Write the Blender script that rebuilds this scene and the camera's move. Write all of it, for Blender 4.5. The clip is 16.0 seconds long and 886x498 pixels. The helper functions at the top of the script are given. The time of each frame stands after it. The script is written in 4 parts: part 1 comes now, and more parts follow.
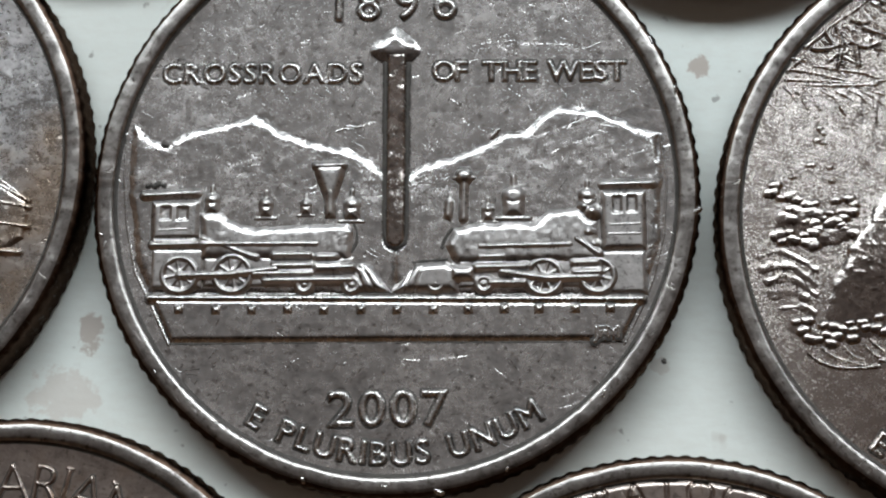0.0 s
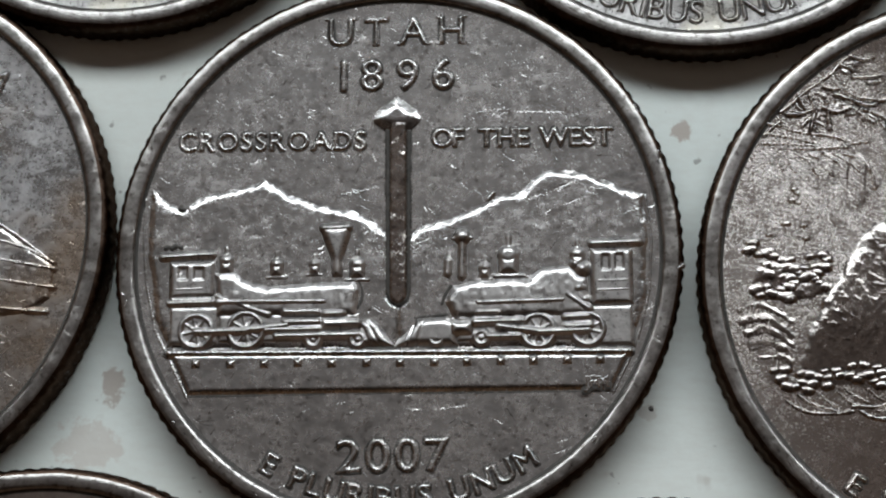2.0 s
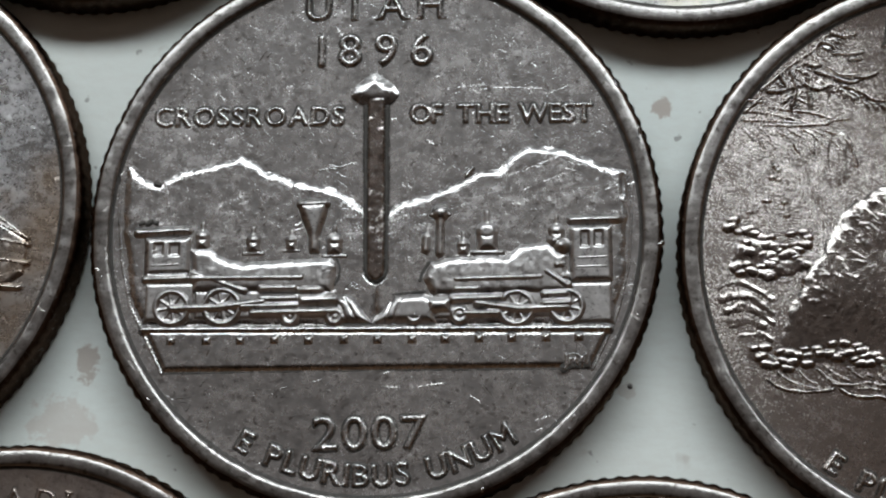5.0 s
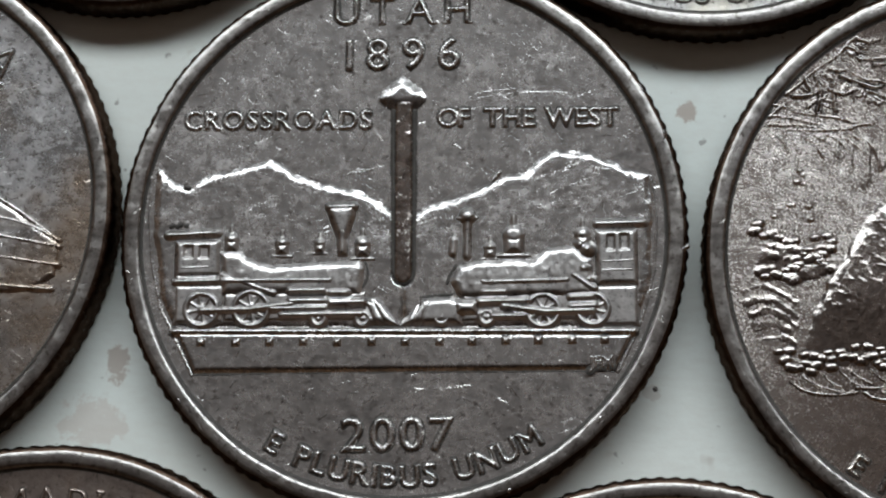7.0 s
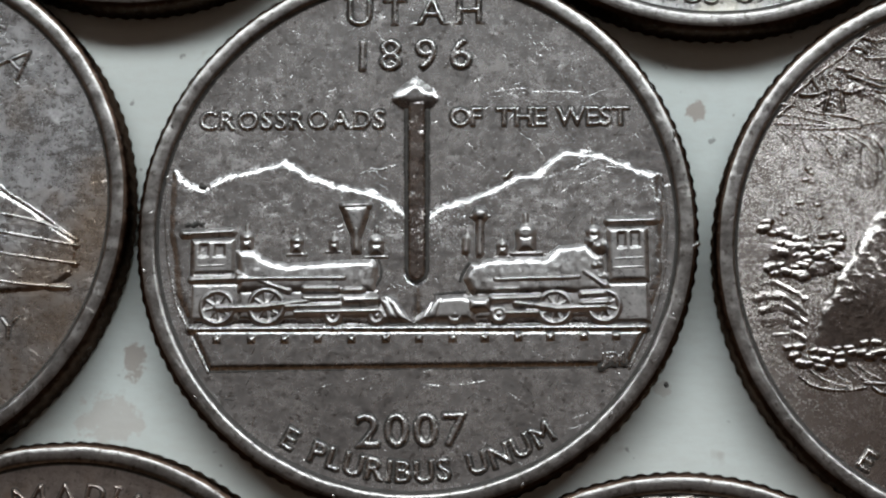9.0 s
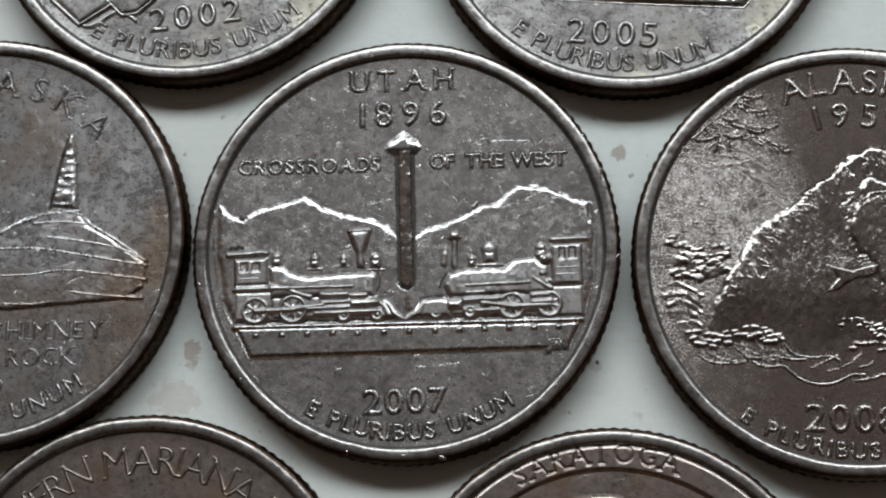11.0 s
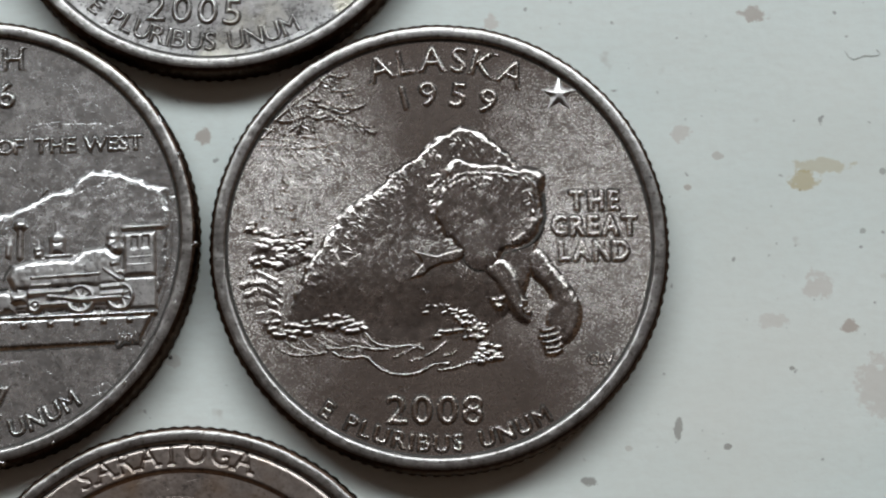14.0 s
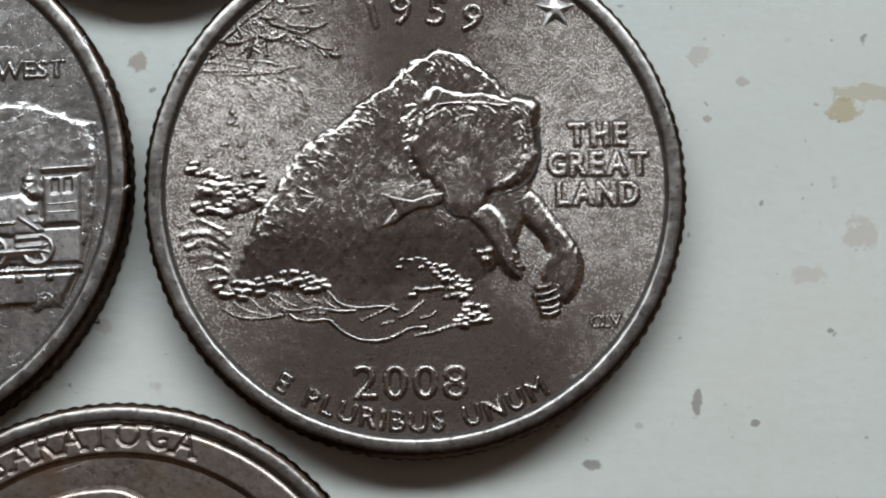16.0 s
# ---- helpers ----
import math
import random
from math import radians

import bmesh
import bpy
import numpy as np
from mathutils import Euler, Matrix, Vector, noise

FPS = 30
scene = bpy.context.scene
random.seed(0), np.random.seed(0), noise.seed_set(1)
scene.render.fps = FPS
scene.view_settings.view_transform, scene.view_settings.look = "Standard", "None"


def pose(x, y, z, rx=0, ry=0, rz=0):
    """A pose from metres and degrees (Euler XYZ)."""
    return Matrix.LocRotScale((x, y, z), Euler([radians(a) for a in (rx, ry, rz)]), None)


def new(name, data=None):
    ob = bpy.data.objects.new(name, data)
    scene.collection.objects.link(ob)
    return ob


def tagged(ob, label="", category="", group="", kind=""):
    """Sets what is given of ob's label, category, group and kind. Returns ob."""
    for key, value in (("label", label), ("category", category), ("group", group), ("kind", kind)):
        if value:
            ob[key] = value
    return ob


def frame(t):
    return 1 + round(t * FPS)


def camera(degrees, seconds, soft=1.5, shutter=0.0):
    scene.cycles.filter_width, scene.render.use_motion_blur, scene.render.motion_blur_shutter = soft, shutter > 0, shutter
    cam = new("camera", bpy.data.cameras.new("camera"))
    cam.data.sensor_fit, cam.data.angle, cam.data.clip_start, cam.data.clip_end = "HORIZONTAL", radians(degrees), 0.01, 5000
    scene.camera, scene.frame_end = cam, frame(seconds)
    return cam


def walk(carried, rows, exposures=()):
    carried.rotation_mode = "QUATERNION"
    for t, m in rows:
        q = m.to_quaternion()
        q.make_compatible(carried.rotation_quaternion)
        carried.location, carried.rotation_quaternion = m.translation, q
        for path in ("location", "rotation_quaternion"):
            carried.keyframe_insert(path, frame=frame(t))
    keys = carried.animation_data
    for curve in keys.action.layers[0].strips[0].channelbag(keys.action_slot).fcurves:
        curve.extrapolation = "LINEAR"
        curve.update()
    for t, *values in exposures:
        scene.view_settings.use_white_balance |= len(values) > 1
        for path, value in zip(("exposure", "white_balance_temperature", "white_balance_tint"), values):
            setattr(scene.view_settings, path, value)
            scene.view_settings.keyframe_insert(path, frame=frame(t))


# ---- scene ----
cam = camera(32.37, 16.0, 2.2)
# seconds, place in metres, tilt, lean and turn in degrees of a camera that looks down
ROWS = [
    (0.0, 0.00735, -0.01295, 0.06031, 10.627, 4.361, 3.736),
    (0.5, 0.00757, -0.01337, 0.06143, 11.695, 4.151, 3.546),
    (1.0, 0.00738, -0.01374, 0.06427, 12.105, 4.568, 3.515),
    (1.5, 0.00843, -0.01428, 0.06454, 11.681, 4.505, 3.356),
    (2.0, 0.00781, -0.01288, 0.06444, 11.966, 4.582, 3.231),
    (2.5, 0.00772, -0.01315, 0.06436, 11.449, 4.644, 3.238),
    (3.0, 0.00817, -0.01341, 0.06388, 11.829, 4.524, 3.266),
    (3.5, 0.00835, -0.01356, 0.06396, 12.182, 4.332, 3.218),
    (4.0, 0.00861, -0.01389, 0.06377, 11.798, 4.097, 3.236),
    (4.5, 0.00798, -0.01405, 0.06385, 11.517, 4.003, 3.424),
    (5.0, 0.00812, -0.01335, 0.06375, 11.638, 4.037, 3.299),
    (5.2, 0.00765, -0.01297, 0.06358, 11.279, 4.222, 3.391),
    (7.3, 0.00724, -0.01279, 0.06464, 11.016, 4.334, 3.498),
    (7.5, 0.00696, -0.01301, 0.06462, 10.587, 3.992, 3.478),
    (8.0, 0.00774, -0.01272, 0.06491, 11.158, 4.196, 3.361),
    (8.5, 0.00743, -0.01275, 0.06469, 11.396, 4.145, 3.225),
    (9.0, 0.00690, -0.01304, 0.06536, 11.083, 4.368, 3.332),
    (9.2, 0.00712, -0.01231, 0.06585, 11.054, 4.234, 3.270),
    (11.3, 0.01070, -0.01664, 0.08721, 11.328, 4.518, 2.085),
    (11.5, 0.01198, -0.01654, 0.08760, 11.890, 4.368, 2.020),
    (12.0, 0.01294, -0.01659, 0.08358, 11.647, 3.405, 1.501),
    (12.5, 0.01788, -0.01650, 0.08297, 12.521, 1.904, 0.606),
    (13.0, 0.02062, -0.01572, 0.08161, 11.740, 0.918, 0.417),
    (13.5, 0.02473, -0.01490, 0.08098, 11.401, 0.317, 0.331),
    (14.0, 0.02459, -0.01671, 0.08004, 11.785, -0.373, 0.307),
    (14.5, 0.02509, -0.01628, 0.07963, 11.548, -0.728, 0.203),
    (15.0, 0.02605, -0.01598, 0.07903, 11.321, -1.126, -0.293),
    (15.5, 0.02570, -0.01594, 0.07451, 10.553, -0.304, 0.105),
    (16.0, 0.02560, -0.01475, 0.06805, 10.111, -0.399, 0.019),
]
walk(cam, [(t, pose(x, y, z, a, b, c)) for t, x, y, z, a, b, c in ROWS], [(0.0, 0.33), (0.5, 0.26), (1.0, 0.24), (1.5, 0.05), (2.0, 0.0), (16.0, 0.0)])

# ---- light ----
world = bpy.data.worlds.new("world")
scene.world = world
world.use_nodes = True
wn = world.node_tree.nodes
sky = wn.new("ShaderNodeTexSky")
sky.sky_type, sky.sun_disc = "NISHITA", False
sky.sun_elevation, sky.sun_rotation = radians(35), radians(150)
wn["Background"].inputs[1].default_value = 0.08
world.node_tree.links.new(sky.outputs[0], wn["Background"].inputs[0])

WINDOW_X, WINDOW_Z, WALL_N = (-1.10, 1.05), (0.72, 1.28), 0.95
CEILING = 1.75
daylight = bpy.data.lights.new("daylight", "AREA")
daylight.shape, daylight.size, daylight.size_y = "RECTANGLE", WINDOW_X[1] - WINDOW_X[0], WINDOW_Z[1] - WINDOW_Z[0]
daylight.energy, daylight.color = 43.0, (0.92, 0.975, 1.0)
lamp = new("daylight", daylight)
lamp.matrix_world = pose((WINDOW_X[0] + WINDOW_X[1]) / 2, WALL_N + 0.05, sum(WINDOW_Z) / 2, -90, 0, 0)


# ---- materials ----
def material(name):
    m = bpy.data.materials.new(name)
    m.use_nodes = True
    nt = m.node_tree
    return m, nt, nt.nodes["Principled BSDF"]


def node(nt, kind, **values):
    n = nt.nodes.new(kind)
    for k, v in values.items():
        if k in n.inputs:
            n.inputs[k].default_value = v
    return n


def noise_of(nt, scale, detail=4.0, rough=0.55, stretch=(1, 1, 1), coords="Object", turn=0.0):
    tc = nt.nodes.new("ShaderNodeTexCoord")
    mp = nt.nodes.new("ShaderNodeMapping")
    mp.vector_type = "TEXTURE"
    mp.inputs["Scale"].default_value = [1 / s for s in stretch]
    mp.inputs["Rotation"].default_value = (0, 0, turn)
    tx = node(nt, "ShaderNodeTexNoise", Scale=scale, Detail=detail, Roughness=rough)
    nt.links.new(tc.outputs[coords], mp.inputs[0])
    nt.links.new(mp.outputs[0], tx.inputs["Vector"])
    return tx.outputs["Fac"]


def ramp(nt, value, stops):
    r = nt.nodes.new("ShaderNodeValToRGB")
    els = r.color_ramp.elements
    while len(els) < len(stops):
        els.new(0.5)
    for e, (p, c) in zip(els, stops):
        e.position = p
        e.color = (c, c, c, 1) if isinstance(c, (int, float)) else (*c, 1)
    nt.links.new(value, r.inputs[0])
    return r.outputs[0]


def calc(nt, op, a, b=0.0, c=None):
    n = nt.nodes.new("ShaderNodeMath")
    n.operation = op
    for i, v in enumerate((a, b, c)):
        if v is None:
            continue
        if isinstance(v, (int, float)):
            n.inputs[i].default_value = v
        else:
            nt.links.new(v, n.inputs[i])
    return n.outputs[0]


def mixed(nt, fac, a, b, blend="MIX"):
    n = nt.nodes.new("ShaderNodeMix")
    n.data_type, n.blend_type = "RGBA", blend
    for sock, v in ((n.inputs[0], fac), (n.inputs[6], a), (n.inputs[7], b)):
        if isinstance(v, (int, float)):
            sock.default_value = v
        elif isinstance(v, tuple):
            sock.default_value = (*v, 1)
        else:
            nt.links.new(v, sock)
    return n.outputs[2]


def bump(nt, bsdf, height, distance, strength=1.0):
    b = node(nt, "ShaderNodeBump", Strength=strength, Distance=distance)
    nt.links.new(height, b.inputs["Height"])
    nt.links.new(b.outputs[0], bsdf.inputs["Normal"])
    return b


def coin_metal(name, tint, rough, wear, lustre=0.0, stain=None, haze=0.2):
    """Struck copper-nickel: mottled grime, fine grain, crossing scratches and nicks, radial flow lines on a fresh coin."""
    m, nt, p = material(name)
    nt.nodes.remove(p)
    p, wide = nt.nodes.new("ShaderNodeBsdfAnisotropic"), nt.nodes.new("ShaderNodeBsdfAnisotropic")
    p.distribution = wide.distribution = "BECKMANN"
    both_lobes = nt.nodes.new("ShaderNodeMixShader")
    both_lobes.inputs[0].default_value = haze
    nt.links.new(p.outputs[0], both_lobes.inputs[1])
    nt.links.new(wide.outputs[0], both_lobes.inputs[2])
    nt.links.new(both_lobes.outputs[0], nt.nodes["Material Output"].inputs["Surface"])
    wide.inputs["Roughness"].default_value = 0.55
    cloud = ramp(nt, noise_of(nt, 420, 8, 0.72), ((0.36, 0.0), (0.64, 1.0)))
    mottle = ramp(nt, noise_of(nt, 2300, 5, 0.7), ((0.34, 0.0), (0.60, 1.0)))
    fine = noise_of(nt, 9000, 3, 0.6)
    both = calc(nt, "MULTIPLY_ADD", cloud, 0.45, calc(nt, "MULTIPLY", mottle, 0.55))
    dark = tuple(v * (1 - 0.66 * wear) for v in tint)
    col = mixed(nt, both, dark, tint)
    pits = ramp(nt, noise_of(nt, 4200, 2, 0.5), ((0.31, 1.0), (0.39, 0.0)))
    col = mixed(nt, calc(nt, "MULTIPLY", pits, 0.75 * wear), col, (0.12, 0.105, 0.095))
    if stain:
        patch = ramp(nt, noise_of(nt, 150, 4, 0.6), ((0.54, 0.0), (0.70, 0.7)))
        col = mixed(nt, patch, col, stain)
    nt.links.new(col, p.inputs["Color"])
    nt.links.new(col, wide.inputs["Color"])
    r = calc(nt, "ADD", calc(nt, "MULTIPLY", both, 0.12 * wear), calc(nt, "MULTIPLY_ADD", fine, 0.16, rough - 0.08))
    nt.links.new(r, p.inputs["Roughness"])
    h = calc(nt, "MULTIPLY_ADD", fine, 0.24, calc(nt, "MULTIPLY", noise_of(nt, 700, 5, 0.65), 1.1))
    h = calc(nt, "MULTIPLY_ADD", mottle, 0.30 * wear, h)
    h = calc(nt, "MULTIPLY_ADD", noise_of(nt, 5000, 3, 0.65), 0.42, h)
    for k, turn in enumerate((0.35, 1.1, -0.55, 2.2, -1.2)):
        line_ = ramp(nt, noise_of(nt, 5200 + 700 * k, 1, 0.4, (0.07 + 0.02 * k, 1.0, 1), turn=turn), ((0.735, 0.0), (0.775, 1.0)))
        h = calc(nt, "SUBTRACT", h, calc(nt, "MULTIPLY", line_, 0.28 * wear))
    nicks = ramp(nt, noise_of(nt, 2600, 1, 0.4, (0.4, 1.2, 1), turn=0.6), ((0.76, 0.0), (0.80, 1.0)))
    h = calc(nt, "SUBTRACT", h, calc(nt, "MULTIPLY", nicks, 0.7 * wear))
    if lustre:
        tc = nt.nodes.new("ShaderNodeTexCoord")
        sep = nt.nodes.new("ShaderNodeSeparateXYZ")
        nt.links.new(tc.outputs["Object"], sep.inputs[0])
        ang = calc(nt, "ARCTAN2", sep.outputs[1], sep.outputs[0])
        far = calc(nt, "SQRT", calc(nt, "ADD", calc(nt, "POWER", sep.outputs[0], 2.0), calc(nt, "POWER", sep.outputs[1], 2.0)))
        mix_ = nt.nodes.new("ShaderNodeCombineXYZ")
        nt.links.new(calc(nt, "MULTIPLY", ang, 60.0), mix_.inputs[0])
        nt.links.new(calc(nt, "MULTIPLY", far, 700.0), mix_.inputs[1])
        flow = node(nt, "ShaderNodeTexNoise", Scale=1.0, Detail=4.0, Roughness=0.7)
        nt.links.new(mix_.outputs[0], flow.inputs["Vector"])
        h = calc(nt, "MULTIPLY_ADD", flow.outputs["Fac"], 1.2 * lustre, h)
        round_ = nt.nodes.new("ShaderNodeCombineXYZ")
        nt.links.new(calc(nt, "MULTIPLY", sep.outputs[1], -1.0), round_.inputs[0])
        nt.links.new(sep.outputs[0], round_.inputs[1])
        tan = nt.nodes.new("ShaderNodeVectorTransform")
        tan.vector_type, tan.convert_from, tan.convert_to = "NORMAL", "OBJECT", "WORLD"
        nt.links.new(round_.outputs[0], tan.inputs[0])
        p.inputs["Anisotropy"].default_value = -lustre
        nt.links.new(tan.outputs[0], p.inputs["Tangent"])
    b = bump(nt, p, h, 0.00002, 0.8)
    nt.links.new(b.outputs[0], wide.inputs["Normal"])
    return m


def painted_table(name, spots):
    """Old off-white paint with soft streaks, small brown specks, and single stains (x, y, radius, strength, colour)."""
    m, nt, p = material(name)
    tc = nt.nodes.new("ShaderNodeTexCoord")
    base = ramp(nt, noise_of(nt, 60, 5, 0.6, (0.25, 1.2, 1)), ((0.30, (0.555, 0.61, 0.585)), (0.70, (0.665, 0.72, 0.70))))
    grain = ramp(nt, noise_of(nt, 2600, 4, 0.7, (0.4, 1.0, 1)), ((0.35, 0.3), (0.58, 0.0)))
    base = mixed(nt, grain, base, (0.52, 0.53, 0.50))
    base = mixed(nt, ramp(nt, noise_of(nt, 35, 3, 0.6), ((0.45, 0.0), (0.75, 0.5))), base, (0.62, 0.60, 0.55))
    blot = ramp(nt, noise_of(nt, 420, 3, 0.6), ((0.67, 0.0), (0.74, 0.35)))
    base = mixed(nt, blot, base, (0.30, 0.235, 0.20))
    speck = ramp(nt, noise_of(nt, 1300, 2, 0.5), ((0.705, 0.0), (0.75, 0.6)))
    base = mixed(nt, speck, base, (0.13, 0.115, 0.11))
    wob = node(nt, "ShaderNodeTexNoise", Scale=1500.0, Detail=4.0, Roughness=0.65)
    nt.links.new(tc.outputs["Object"], wob.inputs["Vector"])
    for x, y, rx, ry, k, colour in spots:
        mp = nt.nodes.new("ShaderNodeMapping")
        mp.vector_type = "POINT"
        mp.inputs["Location"].default_value = (-x / rx, -y / ry, 0)
        mp.inputs["Scale"].default_value = (1000 / rx, 1000 / ry, 0)
        nt.links.new(tc.outputs["Object"], mp.inputs[0])
        ln = nt.nodes.new("ShaderNodeVectorMath")
        ln.operation = "LENGTH"
        nt.links.new(mp.outputs[0], ln.inputs[0])
        d = calc(nt, "MULTIPLY_ADD", wob.outputs["Fac"], 2.0, calc(nt, "SUBTRACT", ln.outputs["Value"], 0.85))
        base = mixed(nt, ramp(nt, d, ((0.45, 0.75 * k), (0.80, 0.75 * k), (1.02, 0.0))), base, colour)
    nt.links.new(base, p.inputs["Base Color"])
    p.inputs["Roughness"].default_value = 0.42
    h = calc(nt, "MULTIPLY_ADD", noise_of(nt, 1500, 4, 0.6), 0.4, noise_of(nt, 130, 3, 0.5, (0.3, 1.5, 1)))
    bump(nt, p, h, 0.00006, 0.6)
    return m


def plain(name, a, b, scale, rough, stretch=(1, 1, 1), depth=0.002):
    m, nt, p = material(name)
    v = noise_of(nt, scale, 5, 0.6, stretch)
    nt.links.new(ramp(nt, v, ((0.3, a), (0.7, b))), p.inputs["Base Color"])
    p.inputs["Roughness"].default_value = rough
    bump(nt, p, v, depth, 0.4)
    return m


BROWN, DARK, OCHRE, PINK = (0.26, 0.17, 0.13), (0.10, 0.075, 0.06), (0.36, 0.26, 0.07), (0.42, 0.33, 0.29)
STAINS = [
    (11.99, 6.16, 0.62, 0.62, 0.8, BROWN), (-12.9, -8.7, 1.7, 1.3, 0.5, PINK), (-12.1, -6.1, 0.6, 1.0, 0.75, BROWN),
    (44.55, 3.93, 0.95, 0.7, 0.75, OCHRE), (45.60, 4.76, 1.9, 0.5, 0.5, OCHRE), (46.62, -4.06, 0.62, 0.45, 0.8, BROWN),
    (32.63, -12.31, 0.55, 0.30, 0.8, DARK), (37.38, -9.58, 0.30, 0.75, 0.75, DARK), (43.50, -6.29, 0.28, 0.22, 0.8, DARK),
    (39.95, -10.47, 0.25, 0.2, 0.8, DARK), (38.28, 3.48, 0.3, 0.2, 0.7, BROWN), (48.63, -7.40, 2.3, 2.2, 0.5, PINK), (45.03, -1.85, 1.0, 0.9, 0.5, PINK),
    (49.35, -1.12, 0.7, 0.6, 0.8, BROWN), (38.02, 6.48, 0.75, 0.55, 0.55, PINK), (42.07, 13.42, 0.9, 0.5, 0.75, BROWN), (39.95, 5.26, 0.4, 0.3, 0.5, BROWN),
    (27.58, 12.84, 0.6, 0.6, 0.6, PINK), (42.52, -3.78, 1.1, 0.5, 0.4, PINK), (47.59, 1.15, 0.2, 0.2, 0.6, DARK), (48.86, 4.47, 0.2, 0.2, 0.6, DARK), (34.77, -10.56, 0.3, 0.2, 0.4, BROWN),
    (10.86, -6.11, 0.5, 0.4, 0.35, BROWN),
]
TABLE_PAINT = painted_table("off_white_table_paint", STAINS)
# Wall and ceiling colours of the unseen room, chosen for reflections and fill.
WALL_PAINT = plain("wall_paint", (0.19, 0.115, 0.07), (0.24, 0.15, 0.095), 9, 0.85)
# Stands in for the dark brown that the coins reflect from overhead.
CEILING_WOOD = plain("ceiling_wood", (0.066, 0.043, 0.033), (0.104, 0.071, 0.056), 6, 0.7, (0.2, 4, 1))
PALE_PAINT = plain("pale_paint", (0.46, 0.47, 0.48), (0.54, 0.55, 0.56), 9, 0.85)
# Warm south wall, added so that its bounce browns the shadows.
SOUTH_WOOD = plain("wall_wood", (0.38, 0.21, 0.11), (0.48, 0.28, 0.15), 6, 0.7, (0.3, 3, 1))
FLOOR_WOOD = plain("floor_wood", (0.16, 0.09, 0.05), (0.26, 0.16, 0.09), 7, 0.5, (4, 0.3, 1))
LEG_WOOD = plain("leg_wood", (0.20, 0.13, 0.08), (0.32, 0.21, 0.13), 12, 0.55, (3, 3, 0.3))
NICKEL = (0.60, 0.59, 0.583)
METAL_WORN = coin_metal("worn_nickel", NICKEL, 0.183, 1.0, 0.30, None, 0.22)
METAL_PALE = coin_metal("pale_nickel", (0.63, 0.63, 0.635), 0.22, 1.0, 0.3, (0.36, 0.27, 0.19), 0.22)
METAL_BRIGHT = coin_metal("bright_nickel", (0.52, 0.485, 0.46), 0.232, 0.4, 0.64, None, 0.05)
# Darker, more mottled copy of the coin metal: shade put into the relief's colour.
METAL_DIMMED = coin_metal("dimmed_relief_nickel", (0.50, 0.465, 0.44), 0.18, 0.95, 0.4, None, 0.06)
METAL_YELLOWED = coin_metal("yellowed_nickel", NICKEL, 0.24, 0.9, 0.2, (0.50, 0.46, 0.33), 0.28)
METAL_BROWNED = coin_metal("browned_nickel", (0.47, 0.41, 0.375), 0.27, 0.8, 0.2, (0.36, 0.24, 0.15), 0.3)
METAL_RELIEF = coin_metal("struck_relief_nickel", NICKEL, 0.25, 0.8, 0.1, None, 0.36)
EDGE_AND_BEVEL = coin_metal("copper_edge_shaded_bevel", (0.085, 0.055, 0.04), 0.42, 1.0)
# Near-black for the rim band, the thin dark lines and the grime specks.
NEAR_BLACK = plain("near_black", (0.02, 0.018, 0.015), (0.05, 0.045, 0.04), 3000, 0.7, depth=0.00002)
METAL_RIM = coin_metal("rubbed_rim_nickel", (0.44, 0.425, 0.41), 0.28, 1.0)
HAIR = plain("dark_fibre", (0.22, 0.21, 0.2), (0.30, 0.29, 0.28), 400, 0.5)


# ---- building helpers ----
MM = 0.001


def link_mesh(name, verts, faces, mat, parent=None, smooth=True, label=""):
    me = bpy.data.meshes.new(name)
    me.from_pydata(verts, [], faces)
    me.materials.append(mat)
    if smooth:
        me.shade_smooth()
    ob = new(name, me)
    if parent:
        ob.parent = parent
    if label:
        ob["label"] = label
    return ob


def box(name, lo, hi, mat, parent=None, bevel=0.0, label=""):
    bm = bmesh.new()
    bmesh.ops.create_cube(bm, size=1)
    for v in bm.verts:
        v.co = [l + (c + 0.5) * (h - l) for c, l, h in zip(v.co, lo, hi)]
    if bevel:
        bmesh.ops.bevel(bm, geom=bm.edges[:], offset=bevel, segments=2, affect="EDGES")
    me = bpy.data.meshes.new(name)
    bm.to_mesh(me)
    bm.free()
    me.materials.append(mat)
    ob = new(name, me)
    if parent:
        ob.parent = parent
    if label:
        ob["label"] = label
    return ob


# ---- room: unseen, added to shape reflections and bounced light ----
RX, RY0, FLOOR = 1.7, -3.2, -0.75
T = 0.12
tagged(box("floor", (-RX, RY0, FLOOR - 0.1), (RX, WALL_N, FLOOR), FLOOR_WOOD), "brown wooden floor of the room", "floor", kind="structure")
tagged(box("ceiling", (-RX - T, RY0 - T, CEILING), (RX + T, WALL_N + T, CEILING + 0.1), CEILING_WOOD), "unseen dark grey-brown wooden ceiling, added for the coins to reflect", "ceiling", kind="structure")
for nm, lo, hi in (("wall_south", (-RX, RY0 - T, FLOOR), (RX, RY0, CEILING)),
                   ("wall_west", (-RX - T, RY0 - T, FLOOR), (-RX, WALL_N + T, CEILING)),
                   ("wall_east", (RX, RY0 - T, FLOOR), (RX + T, WALL_N + T, CEILING))):
    tagged(box(nm, lo, hi, SOUTH_WOOD if nm == "wall_south" else WALL_PAINT), "unseen plain brown wall, added to tint bounced light", "wall", kind="structure")
wall_n = new("wall_north")
tagged(wall_n, "unseen pale grey wall with a wide window, added for pale reflections", "wall", kind="structure")
